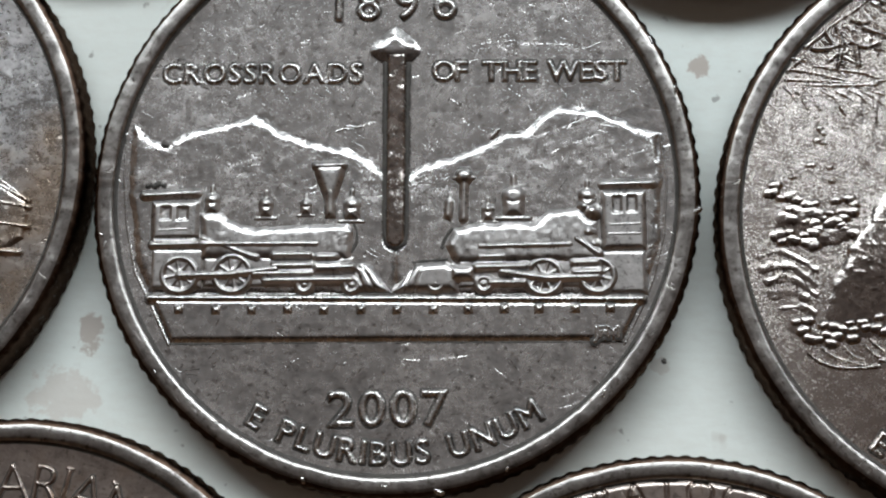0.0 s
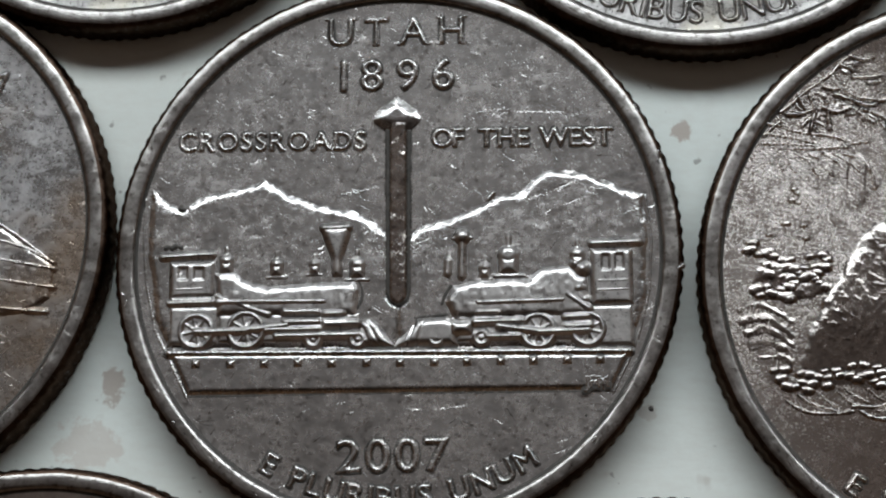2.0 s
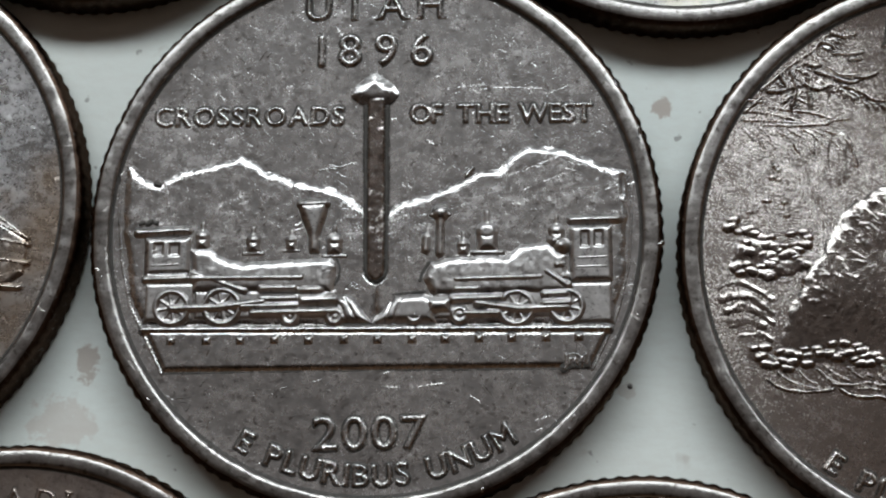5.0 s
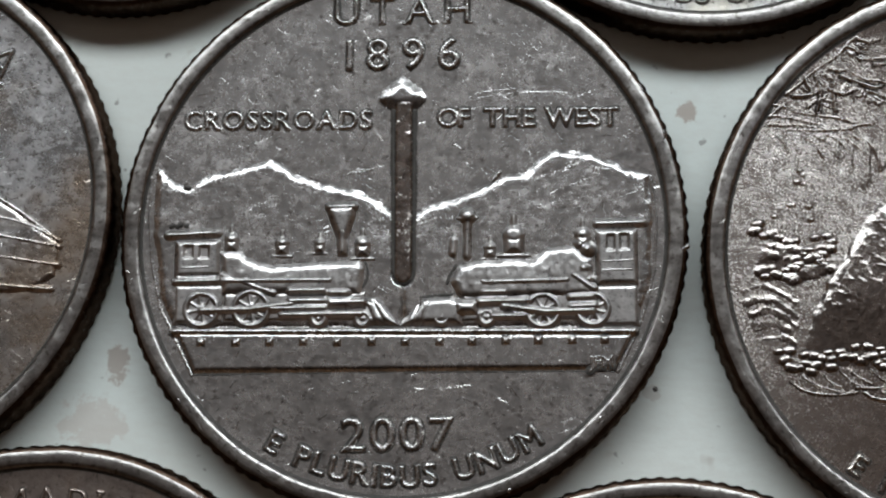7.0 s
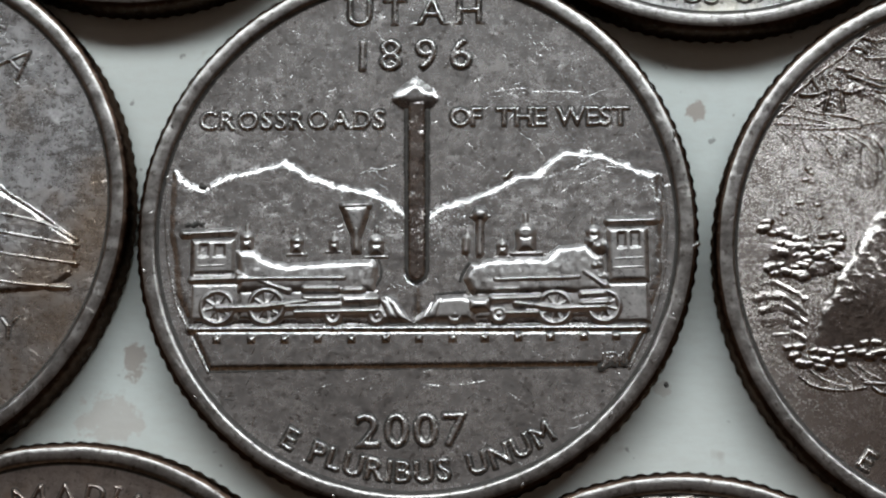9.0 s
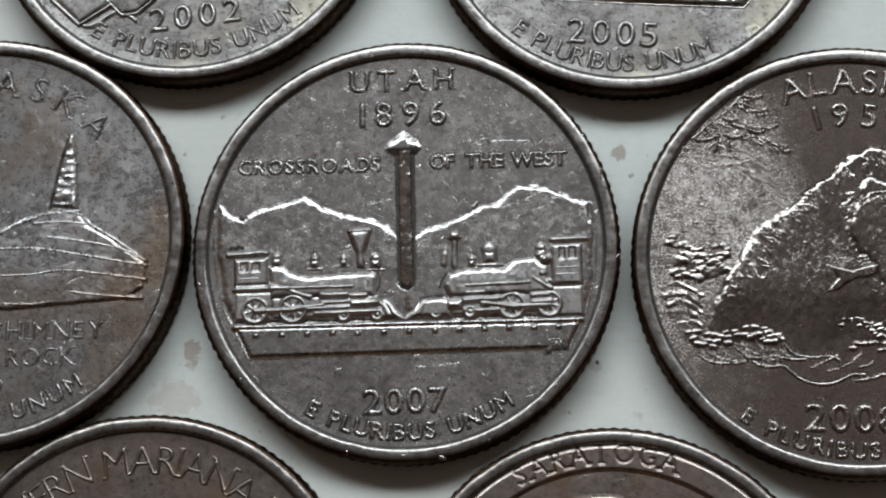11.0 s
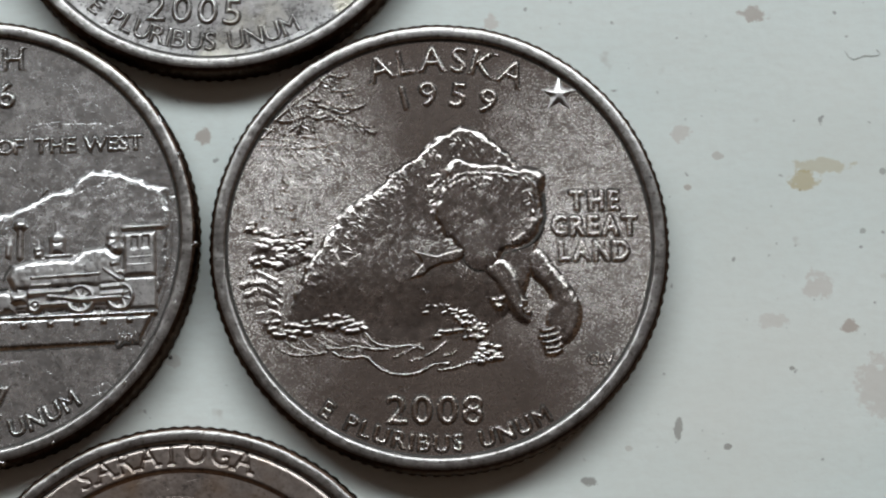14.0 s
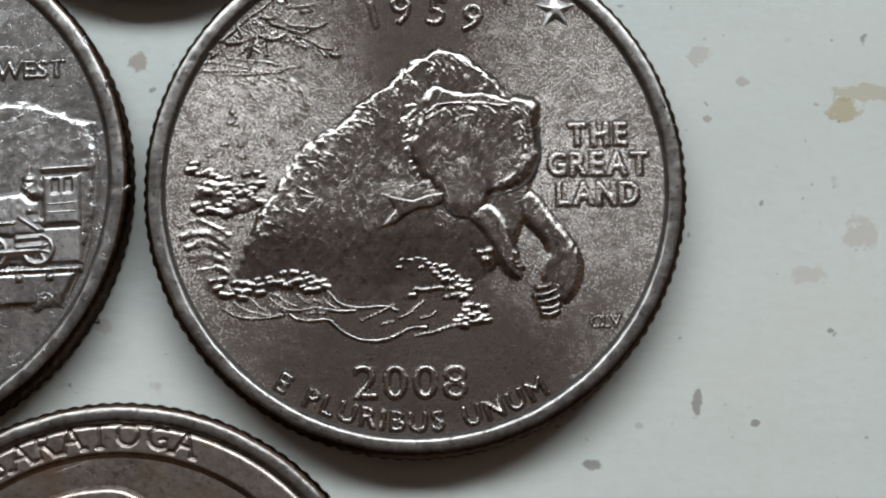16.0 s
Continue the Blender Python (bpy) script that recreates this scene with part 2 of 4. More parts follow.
for lo, hi in (((-RX, WALL_N, FLOOR), (RX, WALL_N + T, WINDOW_Z[0])), ((-RX, WALL_N, WINDOW_Z[1]), (RX, WALL_N + T, CEILING)),
               ((-RX, WALL_N, WINDOW_Z[0]), (WINDOW_X[0], WALL_N + T, WINDOW_Z[1])), ((WINDOW_X[1], WALL_N, WINDOW_Z[0]), (RX, WALL_N + T, WINDOW_Z[1]))):
    box("wall_piece", lo, hi, PALE_PAINT, wall_n)

# ---- table ----
table = new("table")
tagged(table, "old table with a stained off-white painted top", "table")
box("tabletop", (-0.42, -0.34, -0.024), (0.48, 0.30, 0.0), TABLE_PAINT, table, 0.003)
for x in (-0.38, 0.44):
    for y in (-0.30, 0.26):
        box("leg", (x - 0.025, y - 0.025, FLOOR), (x + 0.025, y + 0.025, -0.024), LEG_WOOD, table, 0.004)

# ---- coins ----
RADIUS, THICK, FIELD = 12.13, 1.75, 1.53


def coin_body(parent, mat, seed):
    """Disc with 119 reeds, a rounded raised rim and a shallow dished field."""
    rnd = np.random.RandomState(seed)
    n = 119 * 4
    ang = np.arange(n) * 2 * math.pi / n
    reed = np.tile((0.0, 0.0, -0.06, -0.06), 119)
    prof = [(11.80, 0.0, 0), (12.00, 0.04, 0), (RADIUS, 0.20, 1), (RADIUS, 1.40, 1), (RADIUS - 0.05, 1.56, 0.7), (RADIUS - 0.15, 1.66, 0.2), (RADIUS - 0.27, 1.73, 0), (RADIUS - 0.44, 1.755, 0),
            (RADIUS - 0.72, 1.755, 0), (RADIUS - 0.82, 1.73, 0), (RADIUS - 0.89, 1.66, 0), (RADIUS - 0.95, FIELD + 0.01, 0), (RADIUS - 1.03, FIELD, 0)]
    prof += [(r, FIELD, 0) for r in (10.2, 9.0, 7.5, 6.0, 4.5, 3.0, 1.5)]
    dents = rnd.normal(0, 1, n)
    dents = np.convolve(np.concatenate((dents, dents[:9])), np.ones(5) / 5, "same")[:n] * 0.018
    verts = []
    for k, (r, z, f) in enumerate(prof):
        rr = r + reed * f + (dents if 2 < k < 10 else 0)
        zz = z + (dents * 0.8 if 4 < k < 10 else 0) + (0.004 * np.sin(ang * 3 + r + seed) if k > 12 else 0)
        verts += list(zip(rr * np.cos(ang) * MM, rr * np.sin(ang) * MM, np.broadcast_to(zz, n) * MM))
    verts += [(0, 0, FIELD * MM), (0, 0, 0)]
    faces = []
    for k in range(len(prof) - 1):
        a, b = k * n, (k + 1) * n
        faces += [(a + i, a + (i + 1) % n, b + (i + 1) % n, b + i) for i in range(n)]
    last = (len(prof) - 1) * n
    faces += [(last + i, last + (i + 1) % n, len(verts) - 2) for i in range(n)]
    faces += [((i + 1) % n, i, len(verts) - 1) for i in range(n)]
    ob = link_mesh("body", verts, faces, mat, parent, label="reeded disc with a raised rim and copper edge")
    ob.data.materials.append(EDGE_AND_BEVEL)
    ob.data.materials.append(METAL_RIM)
    # Copper edge; its dark colour also puts shade on the nickel bevel above it.
    for f in ob.data.polygons[n:6 * n]:
        f.material_index = 1
    for f in ob.data.polygons[6 * n:10 * n]:
        f.material_index = 2
    # Near-black band on the inner wall of the rim.
    ob.data.materials.append(NEAR_BLACK)
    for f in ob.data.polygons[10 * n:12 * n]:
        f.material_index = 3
    return ob


def coin(label, mat, x, y, turn, seed):
    ob = new("quarter_coin")
    ob.matrix_world = pose(x * MM, y * MM, 0.00003, 0, 0, turn)
    tagged(ob, label, "coin", "coins laid in rows on the table")
    coin_body(ob, mat, seed)
    return ob


utah = coin("worn silvery quarter with two locomotives, mountains and a spike", METAL_WORN, 0, 0, 3.4, 1)
alaska = coin("bright silvery quarter with a star and a rounded relief", METAL_BRIGHT, 24.83, 0, 0, 2)
nebraska = coin("worn silvery quarter with a tall rock spire", METAL_PALE, -24.6, -0.15, 0, 3)
saratoga = coin("browned quarter with an engraved outer ring", METAL_BROWNED, 12.13, -21.79, 0, 4)
mariana = coin("browned quarter with raised capital letters", METAL_BROWNED, -13.4, -21.9, 0, 5)
bridge = coin("silvery quarter with yellowish tarnish dated 2005", METAL_YELLOWED, 12.27, 21.32, 0, 6)
flower = coin("silvery quarter with large petals dated 2002", METAL_YELLOWED, -13.9, 21.6, 0, 7)


# ---- relief: rounded forms over a signed distance to drawn shapes ----
def near(p, a, b):
    """Distance from points p to the segment a-b."""
    a, d = np.asarray(a), np.asarray(b) - np.asarray(a)
    t = np.clip(((p - a) @ d) / max(float(d @ d), 1e-12), 0, 1)
    return np.hypot(*(p - a - t[:, None] * d).T)


def outline(p, segs):
    """Signed distance to closed outlines given as segments: inside is positive."""
    d = np.full(len(p), 1e9)
    odd = np.zeros(len(p), bool)
    for a, b in segs:
        d = np.minimum(d, near(p, a, b))
        if a[1] != b[1]:
            up = (a[1] > p[:, 1]) != (b[1] > p[:, 1])
            odd ^= up & (p[:, 0] < (b[0] - a[0]) * (p[:, 1] - a[1]) / (b[1] - a[1]) + a[0])
    return np.where(odd, d, -d)


def reach(shape):
    kind = shape[0]
    if kind in ("poly", "line"):
        q = np.array(shape[1])
        w = shape[2] if kind == "line" else 0
    elif kind == "text":
        q = np.array([c for s in shape[1] for c in s])
        w = shape[2] * 2
    else:
        q, w = np.array([shape[1:3]]), 2 * shape[3] + (shape[4] if kind == "ring" else 0)
    return np.array([q.min(0) - w / 2, q.max(0) + w / 2])


def inside(p, shape):
    kind = shape[0]
    if kind == "poly":
        c = shape[1]
        return outline(p, [(c[i - 1], c[i]) for i in range(len(c))])
    if kind == "line":
        c = shape[1]
        return shape[2] / 2 - np.min([near(p, c[i], c[i + 1]) for i in range(len(c) - 1)], axis=0)
    if kind == "text":
        return outline(p, shape[1]) + shape[2]
    r = np.hypot(p[:, 0] - shape[1], p[:, 1] - shape[2])
    return shape[3] - r if kind == "disc" else shape[4] / 2 - abs(r - shape[3])


def mass(p, shapes):
    """Union of shapes, each worked out only round its own place."""
    d = np.full(len(p), -9.0)
    for s in shapes:
        lo, hi = reach(s)
        k = np.all((p > lo - 0.25) & (p < hi + 0.25), axis=1)
        if k.any():
            d[k] = np.maximum(d[k], inside(p[k], s))
    return d


def poly(*pts):
    return ("poly", pts[0])


def line(pts, w):
    return ("line", pts, w)


def disc(x, y, r):
    return ("disc", x, y, r)


def ring(x, y, r, w):
    return ("ring", x, y, r, w)


def soft(pts, closed=False, times=2):
    """Corner cutting: turns a drawn line into a curve."""
    q = [tuple(c) for c in pts]
    for _ in range(times):
        out = [] if closed else [q[0]]
        for k in range(len(q) if closed else len(q) - 1):
            (ax, ay), (bx, by) = q[k], q[(k + 1) % len(q)]
            out += [(0.75 * ax + 0.25 * bx, 0.75 * ay + 0.25 * by), (0.25 * ax + 0.75 * bx, 0.25 * ay + 0.75 * by)]
        q = out if closed else out + [q[-1]]
    return q


def blob(pts, times=2):
    return ("poly", soft(pts, True, times))


def curve(pts, w):
    return ("line", soft(pts), w)


def slab(x0, y0, x1, y1):
    return ("poly", [(x0, y0), (x1, y0), (x1, y1), (x0, y1)])


def value_noise(p, scale, seed, stretch=(1.0, 1.0), turn=0.0):
    """Smooth random values between -1 and 1."""
    rnd = np.random.RandomState(seed)
    g = rnd.uniform(-1, 1, (64, 64))
    c, s = math.cos(turn), math.sin(turn)
    u = np.stack(((p[:, 0] * c + p[:, 1] * s) * scale * stretch[0], (p[:, 1] * c - p[:, 0] * s) * scale * stretch[1]), 1) + 200
    i = np.floor(u).astype(int)
    f = u - i
    f = f * f * (3 - 2 * f)
    at = lambda a, b: g[(i[:, 0] + a) % 64, (i[:, 1] + b) % 64]
    return (at(0, 0) * (1 - f[:, 0]) + at(1, 0) * f[:, 0]) * (1 - f[:, 1]) + (at(0, 1) * (1 - f[:, 0]) + at(1, 1) * f[:, 0]) * f[:, 1]


def relief(name, parent, mat, shapes, height, round_w, cuts=(), cut_depth=None, res=0.05, base=FIELD, grain=None, dome=0.0, wobble=0.0, steep=False, fade=None, label=""):
    """One raised part: a fine net over the shapes that rises round_w wide to its height. Cuts sink into it."""
    box_ = np.array([reach(s) for s in shapes])
    lo, hi = box_[:, 0].min(0) - 2 * res, box_[:, 1].max(0) + 2 * res
    nx, ny = (np.ceil((hi - lo) / res).astype(int) + 1)
    gx, gy = np.meshgrid(lo[0] + np.arange(nx) * res, lo[1] + np.arange(ny) * res, indexing="ij")
    p = np.stack((gx.ravel(), gy.ravel()), 1)
    d = mass(p, shapes)
    if wobble:
        d = d + wobble * (value_noise(p, 2.2, 7) + 0.6 * value_noise(p, 5.0, 8))
    if not steep:
        round_w = max(round_w * 1.15, 1.7 * height)
    slope = height * 1.57 / round_w
    z = np.where(d > 0, height * np.sin(np.clip(d / round_w, 0, 1) * math.pi / 2), np.maximum(d * slope, -0.12))
    if dome:
        z = z + np.where(d > 0, dome * np.sqrt(np.clip(d, 0, 3) / 3), 0)
    if cuts:
        c = mass(p, cuts)
        k = height if cut_depth is None else cut_depth
        z = z - k * np.sin(np.clip((c + 0.03) / 0.09, 0, 1) * math.pi / 2) * (d > 0)
    if grain:
        z = z + grain(p) * np.clip(d / 0.15, 0, 1)
    if fade:
        f = np.clip((p[:, 1] - fade[0]) / (fade[1] - fade[0]), 0, 1)
        z = np.where(z > 0, np.maximum(z * f * f * (3 - 2 * f), 0.006 * np.clip(d / 0.1, 0, 1)), z)
    keep = (d > -1.5 * res).reshape(nx, ny)
    quad = keep[:-1, :-1] | keep[1:, :-1] | keep[1:, 1:] | keep[:-1, 1:]
    i, j = np.nonzero(quad)
    a = i * ny + j
    q = np.stack((a, a + ny, a + ny + 1, a + 1), 1)
    used, inv = np.unique(q, return_inverse=True)
    verts = np.column_stack((p[used], base + z[used])) * MM
    return link_mesh(name, verts.tolist(), inv.reshape(q.shape).tolist(), mat, parent, label=label)


# ---- letters from the built-in font ----
CHARS = "ABCDEFGHIJKLMNOPRSTUVWY0123456789"
glyphs = {}


def read_font():
    made = []
    for ch in CHARS:
        cu = bpy.data.curves.new("glyph", "FONT")
        cu.body, cu.resolution_u = ch, 4
        made.append((ch, new("glyph", cu)))
    deps = bpy.context.evaluated_depsgraph_get()
    deps.update()
    for ch, ob in made:
        me = ob.evaluated_get(deps).to_mesh()
        uses = {}
        for f in me.polygons:
            for k in f.edge_keys:
                uses[k] = uses.get(k, 0) + 1
        co = np.array([v.co[:2] for v in me.vertices])
        glyphs[ch] = np.array([(co[a], co[b]) for (a, b), n in uses.items() if n == 1])
        ob.evaluated_get(deps).to_mesh_clear()
    for ch, ob in made:
        cu = ob.data
        bpy.data.objects.remove(ob)
        bpy.data.curves.remove(cu)
    cap = glyphs["H"][:, :, 1].max()
    for ch in CHARS:
        glyphs[ch] = glyphs[ch] / cap


read_font()
SERIF = {"A": "bb", "H": "bbtt", "M": "bb", "N": "bt", "R": "bb", "T": "m", "I": "mt", "F": "l", "P": "l", "K": "bbtt", "U": "tt", "L": "", "1": "m"}


def letters(text, cap, spread, place, weight=0.0, wide=1.0, serif=0.0):
    """Letter outlines set along a line or arc: place(s) gives the point and the turn at the way s; spread is the length to fill."""
    adv = []
    for ch in text:
        if ch == " ":
            adv.append((0, 0.45 * cap))
        else:
            x0, x1 = glyphs[ch][:, :, 0].min(), glyphs[ch][:, :, 0].max()
            adv.append((x0, (x1 - x0) * cap * wide))
    gap = (spread - sum(w for _, w in adv)) / max(len(text) - 1, 1)
    s, segs, feet = 0.0, [], []
    for ch, (x0, w) in zip(text, adv):
        if ch != " ":
            (px, py), turn = place(s + w / 2)
            c, sn = math.cos(turn), math.sin(turn)
            q = glyphs[ch].copy()
            q[:, :, 0] = (q[:, :, 0] - x0) * cap * wide - w / 2
            q[:, :, 1] *= cap
            r = np.stack((px + q[:, :, 0] * c - q[:, :, 1] * sn, py + q[:, :, 0] * sn + q[:, :, 1] * c), 2)
            segs += [(tuple(a), tuple(b)) for a, b in r]
            marks = SERIF.get(ch, "") if serif else ""
            spots = {"bb": [(-w / 2, 0), (w / 2, 0)], "bbtt": [(-w / 2, 0), (w / 2, 0), (-w / 2, cap), (w / 2, cap)], "bt": [(-w / 2, 0), (-w / 2, cap), (w / 2, cap)],
                     "m": [(0, 0)], "mt": [(0, 0), (0, cap)], "l": [(-w / 2 + 0.05 * cap, 0), (-w / 2, cap)], "tt": [(-w / 2, cap), (w / 2, cap)]}.get(marks, [])
            for ux, uy in spots:
                a, b = (ux - serif, uy), (ux + serif, uy)
                feet.append(("line", [(px + x * c - y * sn, py + x * sn + y * c) for x, y in (a, b)], 0.12 * cap))
        s += w + gap
    return [("text", segs, weight)] + feet


def level(x0, y0, x1, y1):
    """A straight line of letters between two points on the base line."""
    n, turn = math.hypot(x1 - x0, y1 - y0), math.atan2(y1 - y0, x1 - x0)
    return n, lambda s: ((x0 + (x1 - x0) * s / n, y0 + (y1 - y0) * s / n), turn)


def arc(r, a0, a1, below=False):
    """An arc round the coin's middle from one angle to another; below: read from left to right along the lower edge."""
    n = abs(radians(a1 - a0)) * r
    sign = 1 if below else -1

    def place(s):
        a = radians(a0) + sign * s / r
        return (r * math.cos(a), r * math.sin(a)), a + (math.pi / 2 if below else -math.pi / 2)
    return n, place


def word(parent, mat, text, cap, way, weight=0.02, height=0.13, wide=1.0, serif=0.0, name="inscription", base=FIELD):
    spread, place = way
    ob = relief(name, parent, mat, letters(text, cap, spread, place, weight, wide, 0.55 * serif), 0.85 * height, 0.13, res=0.035, base=base, steep=True)
    # Near-black outline a little wider than the letters.
    relief("dark_line", ob, NEAR_BLACK, letters(text, cap, spread, place, weight + 0.035, wide, 0.55 * serif), 0.008, 0.03, res=0.035, base=base, wobble=0.02, steep=True, label="dark outline round the letters")
    return ob


def dome(x, y, s):
    """A small bell-shaped fitting on a boiler."""
    return [disc(x, y, 0.33 * s), slab(x - 0.31 * s, y - 0.6 * s, x + 0.31 * s, y), line([(x - 0.42 * s, y - 0.6 * s), (x + 0.42 * s, y - 0.6 * s)], 0.18 * s),
            line([(x, y), (x, y + 0.56 * s)], 0.20 * s)]


def wheel(parent, mat, x, y, r, spokes=8, turn=0.2):
    sh = [ring(x, y, r - 0.12, 0.25), disc(x, y, 0.20)]
    for i in range(spokes):
        a = turn + i * 2 * math.pi / spokes
        sh.append(line([(x, y), (x + (r - 0.1) * math.cos(a), y + (r - 0.1) * math.sin(a))], 0.13))
    return relief("wheel", parent, mat, sh, 0.18, 0.09, res=0.04, base=FIELD + 0.22)


def small_wheel(parent, mat, x, y, r):
    return relief("wheel", parent, mat, [ring(x, y, r, 0.18), disc(x, y, 0.13)], 0.16, 0.08, res=0.04, base=FIELD + 0.26)


def hairlines(parent, mat, count, zone, seed, base=FIELD, long=(0.15, 0.9)):
    """Fine scratches with a raised burr, in all directions: one mesh of low roof-shaped slivers within an area."""
    r, verts, faces = random.Random(seed), [], []
    while len(verts) < 6 * count:
        x, y = r.uniform(-11, 11), r.uniform(-11, 11)
        if not zone(x, y):
            continue
        a, n, w = r.gauss(0.2, 0.75), r.uniform(*long) * r.random() + 0.1, r.uniform(0.03, 0.06)
        c, sn = math.cos(a), math.sin(a)
        for u, v, z in ((-n, -w, -0.004), (n, -w * 0.4, -0.004), (n, w * 0.4, -0.004), (-n, w, -0.004), (-0.7 * n, 0, 0.30 * w), (0.8 * n, 0, 0.22 * w)):
            verts.append(((x + 0.5 * (u * c - v * sn)) * MM, (y + 0.5 * (u * sn + v * c)) * MM, (base + z) * MM))
        k = len(verts) - 6
        faces += [(k, k + 1, k + 5, k + 4), (k + 2, k + 3, k + 4, k + 5), (k + 1, k + 2, k + 5), (k + 3, k, k + 4)]
    ob = link_mesh("hairline_scratch", verts, faces, mat, parent, False, "fine bright scratches in all directions")
    ob["kind"] = "stuff"
    return ob


# ---- quarter with locomotives ----
MW = METAL_WORN
rugged = lambda p: 0.006 * value_noise(p, 1.6, 3) + 0.006 * value_noise(p, 5.0, 4)
relief("mountain", utah, MW, [poly([(-10.50, 2.85), (-9.83, 2.28), (-9.26, 2.07), (-8.17, 2.65), (-6.46, 2.96), (-5.68, 3.24), (-4.74, 2.67), (-3.27, 2.13), (-1.57, 1.68), (-0.45, 0.94), (0.18, 0.53), (0.20, -4.21), (-9.59, -4.14), (-10.23, -2.68), (-10.62, -0.23), (-10.66, 2.00)])], 0.13, 0.32, [line([(0.12, 2.26), (0.14, -1.90)], 0.98)], 0.10, grain=rugged, wobble=0.06, label="raised mountain range")
relief("mountain", utah, MW, [poly([(0.08, 0.44), (0.61, 0.72), (1.33, 1.15), (2.05, 1.33), (3.24, 1.69), (4.44, 2.36), (5.28, 2.48), (6.00, 3.11), (6.60, 3.44), (7.79, 3.34), (8.97, 2.84), (10.47, 2.27), (10.65, 0.32), (10.44, -2.08), (9.82, -4.36), (0.11, -4.24)])], 0.13, 0.32, [line([(0.12, 2.26), (0.14, -1.90)], 0.98)], 0.10, grain=rugged, wobble=0.06, label="raised mountain range")
relief("bank", utah, MW, [poly([(-9.59, -4.21), (9.77, -4.43), (9.00, -5.98), (-8.75, -6.01)])], 0.15, 0.12, grain=lambda p: 0.006 * value_noise(p, 3.0, 9), label="raised strip below the rail")
# Thin near-black line along the lower edge of the bank.
relief("dark_line", utah, NEAR_BLACK, [line([(-8.75, -6.06), (-3.84, -6.03), (0.87, -6.02), (9.00, -6.03)], 0.07)], 0.02, 0.04, res=0.04, wobble=0.02, label="dark line in the crease")
relief("frame_line", utah, MW, [line([(-10.83, 2.51), (-10.86, 0.76), (-10.68, -1.21), (-10.26, -3.17), (-9.68, -4.28), (-8.79, -6.10)], 0.12), line([(10.56, 2.21), (10.79, 0.31), (10.63, -1.84), (10.21, -3.50), (9.82, -4.52), (9.04, -6.10)], 0.12)], 0.10, 0.07)
relief("rail", utah, MW, [line([(-9.59, -4.23), (0.16, -4.31), (9.73, -4.38)], 0.30)], 0.12, 0.15, base=FIELD + 0.13)
for x, y in [(-8.41, -4.66), (-6.92, -4.68), (-5.49, -4.68), (-4.06, -4.67), (-2.63, -4.70), (-1.16, -4.69), (0.25, -4.71), (1.67, -4.71), (3.03, -4.71), (4.43, -4.70), (5.78, -4.70), (7.18, -4.69), (8.52, -4.69)]:
    relief("rail_tie", utah, MW, [slab(x - 0.21, y - 0.26, x + 0.21, y + 0.17)], 0.20, 0.10, res=0.045, base=FIELD + 0.13)

spike = relief("spike", utah, METAL_DIMMED, [line([(0.13, 5.51), (0.14, -1.90)], 0.86)], 0.22, 0.16, steep=True, grain=lambda p: 0.02 * value_noise(p, 2.4, 21) + 0.012 * value_noise(p, 6.0, 22), label="tall railway spike")
# Near-black lines down both sides of the shaft.
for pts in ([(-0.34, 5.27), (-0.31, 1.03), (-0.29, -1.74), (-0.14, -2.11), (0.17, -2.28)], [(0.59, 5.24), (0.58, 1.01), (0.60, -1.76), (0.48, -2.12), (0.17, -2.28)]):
    relief("dark_line", spike, NEAR_BLACK, [line(pts, 0.06)], 0.02, 0.04, res=0.035, base=FIELD + 0.14, wobble=0.015, label="dark line in the crease")
relief("spike_head", spike, MW, [poly([(-0.88, 5.79), (-0.73, 6.09), (0.05, 6.73), (0.83, 6.10), (0.98, 5.79), (0.69, 5.49), (0.44, 5.35), (-0.29, 5.37), (-0.58, 5.53)])], 0.15, 0.5, base=FIELD + 0.12, steep=True, grain=lambda p: 0.012 * value_noise(p, 4.0, 29))

loco = relief("locomotive", utah, METAL_RELIEF, [poly([(-7.69, -0.83), (-6.85, -0.75), (-6.55, -1.05), (-6.05, -1.30), (-5.38, -1.41), (-1.72, -1.23), (-1.48, -1.67), (-1.57, -2.39), (-1.61, -2.83), (-7.63, -2.73)])], 0.17, 0.40, dome=0.06, wobble=0.03, steep=True, grain=lambda p: 0.014 * value_noise(p, 3.0, 23, (2.2, 0.5)) + 0.01 * value_noise(p, 5.0, 24), base=FIELD + 0.12, label="steam locomotive facing right")
relief("cab", loco, METAL_RELIEF, [slab(-9.66, -2.30, -7.69, -0.29)], 0.17, 0.07, [slab(-9.24, -1.09, -8.85, -0.56), slab(-8.58, -1.11, -8.16, -0.58), line([(-9.38, -1.87), (-7.78, -1.83)], 0.10)], 0.13, base=FIELD + 0.13)
relief("skirt", loco, METAL_RELIEF, [slab(-9.60, -3.90, -7.48, -2.25)], 0.10, 0.06, base=FIELD + 0.10)
relief("cab_roof", loco, METAL_RELIEF, [line([(-9.94, -0.10), (-7.84, -0.02)], 0.36)], 0.19, 0.14, base=FIELD + 0.18)
relief("cab_panel", loco, METAL_RELIEF, [line([(-9.30, -1.53), (-8.18, -1.50)], 0.16), line([(-9.57, -2.11), (-7.73, -2.07)], 0.16)], 0.12, 0.07, base=FIELD + 0.27)
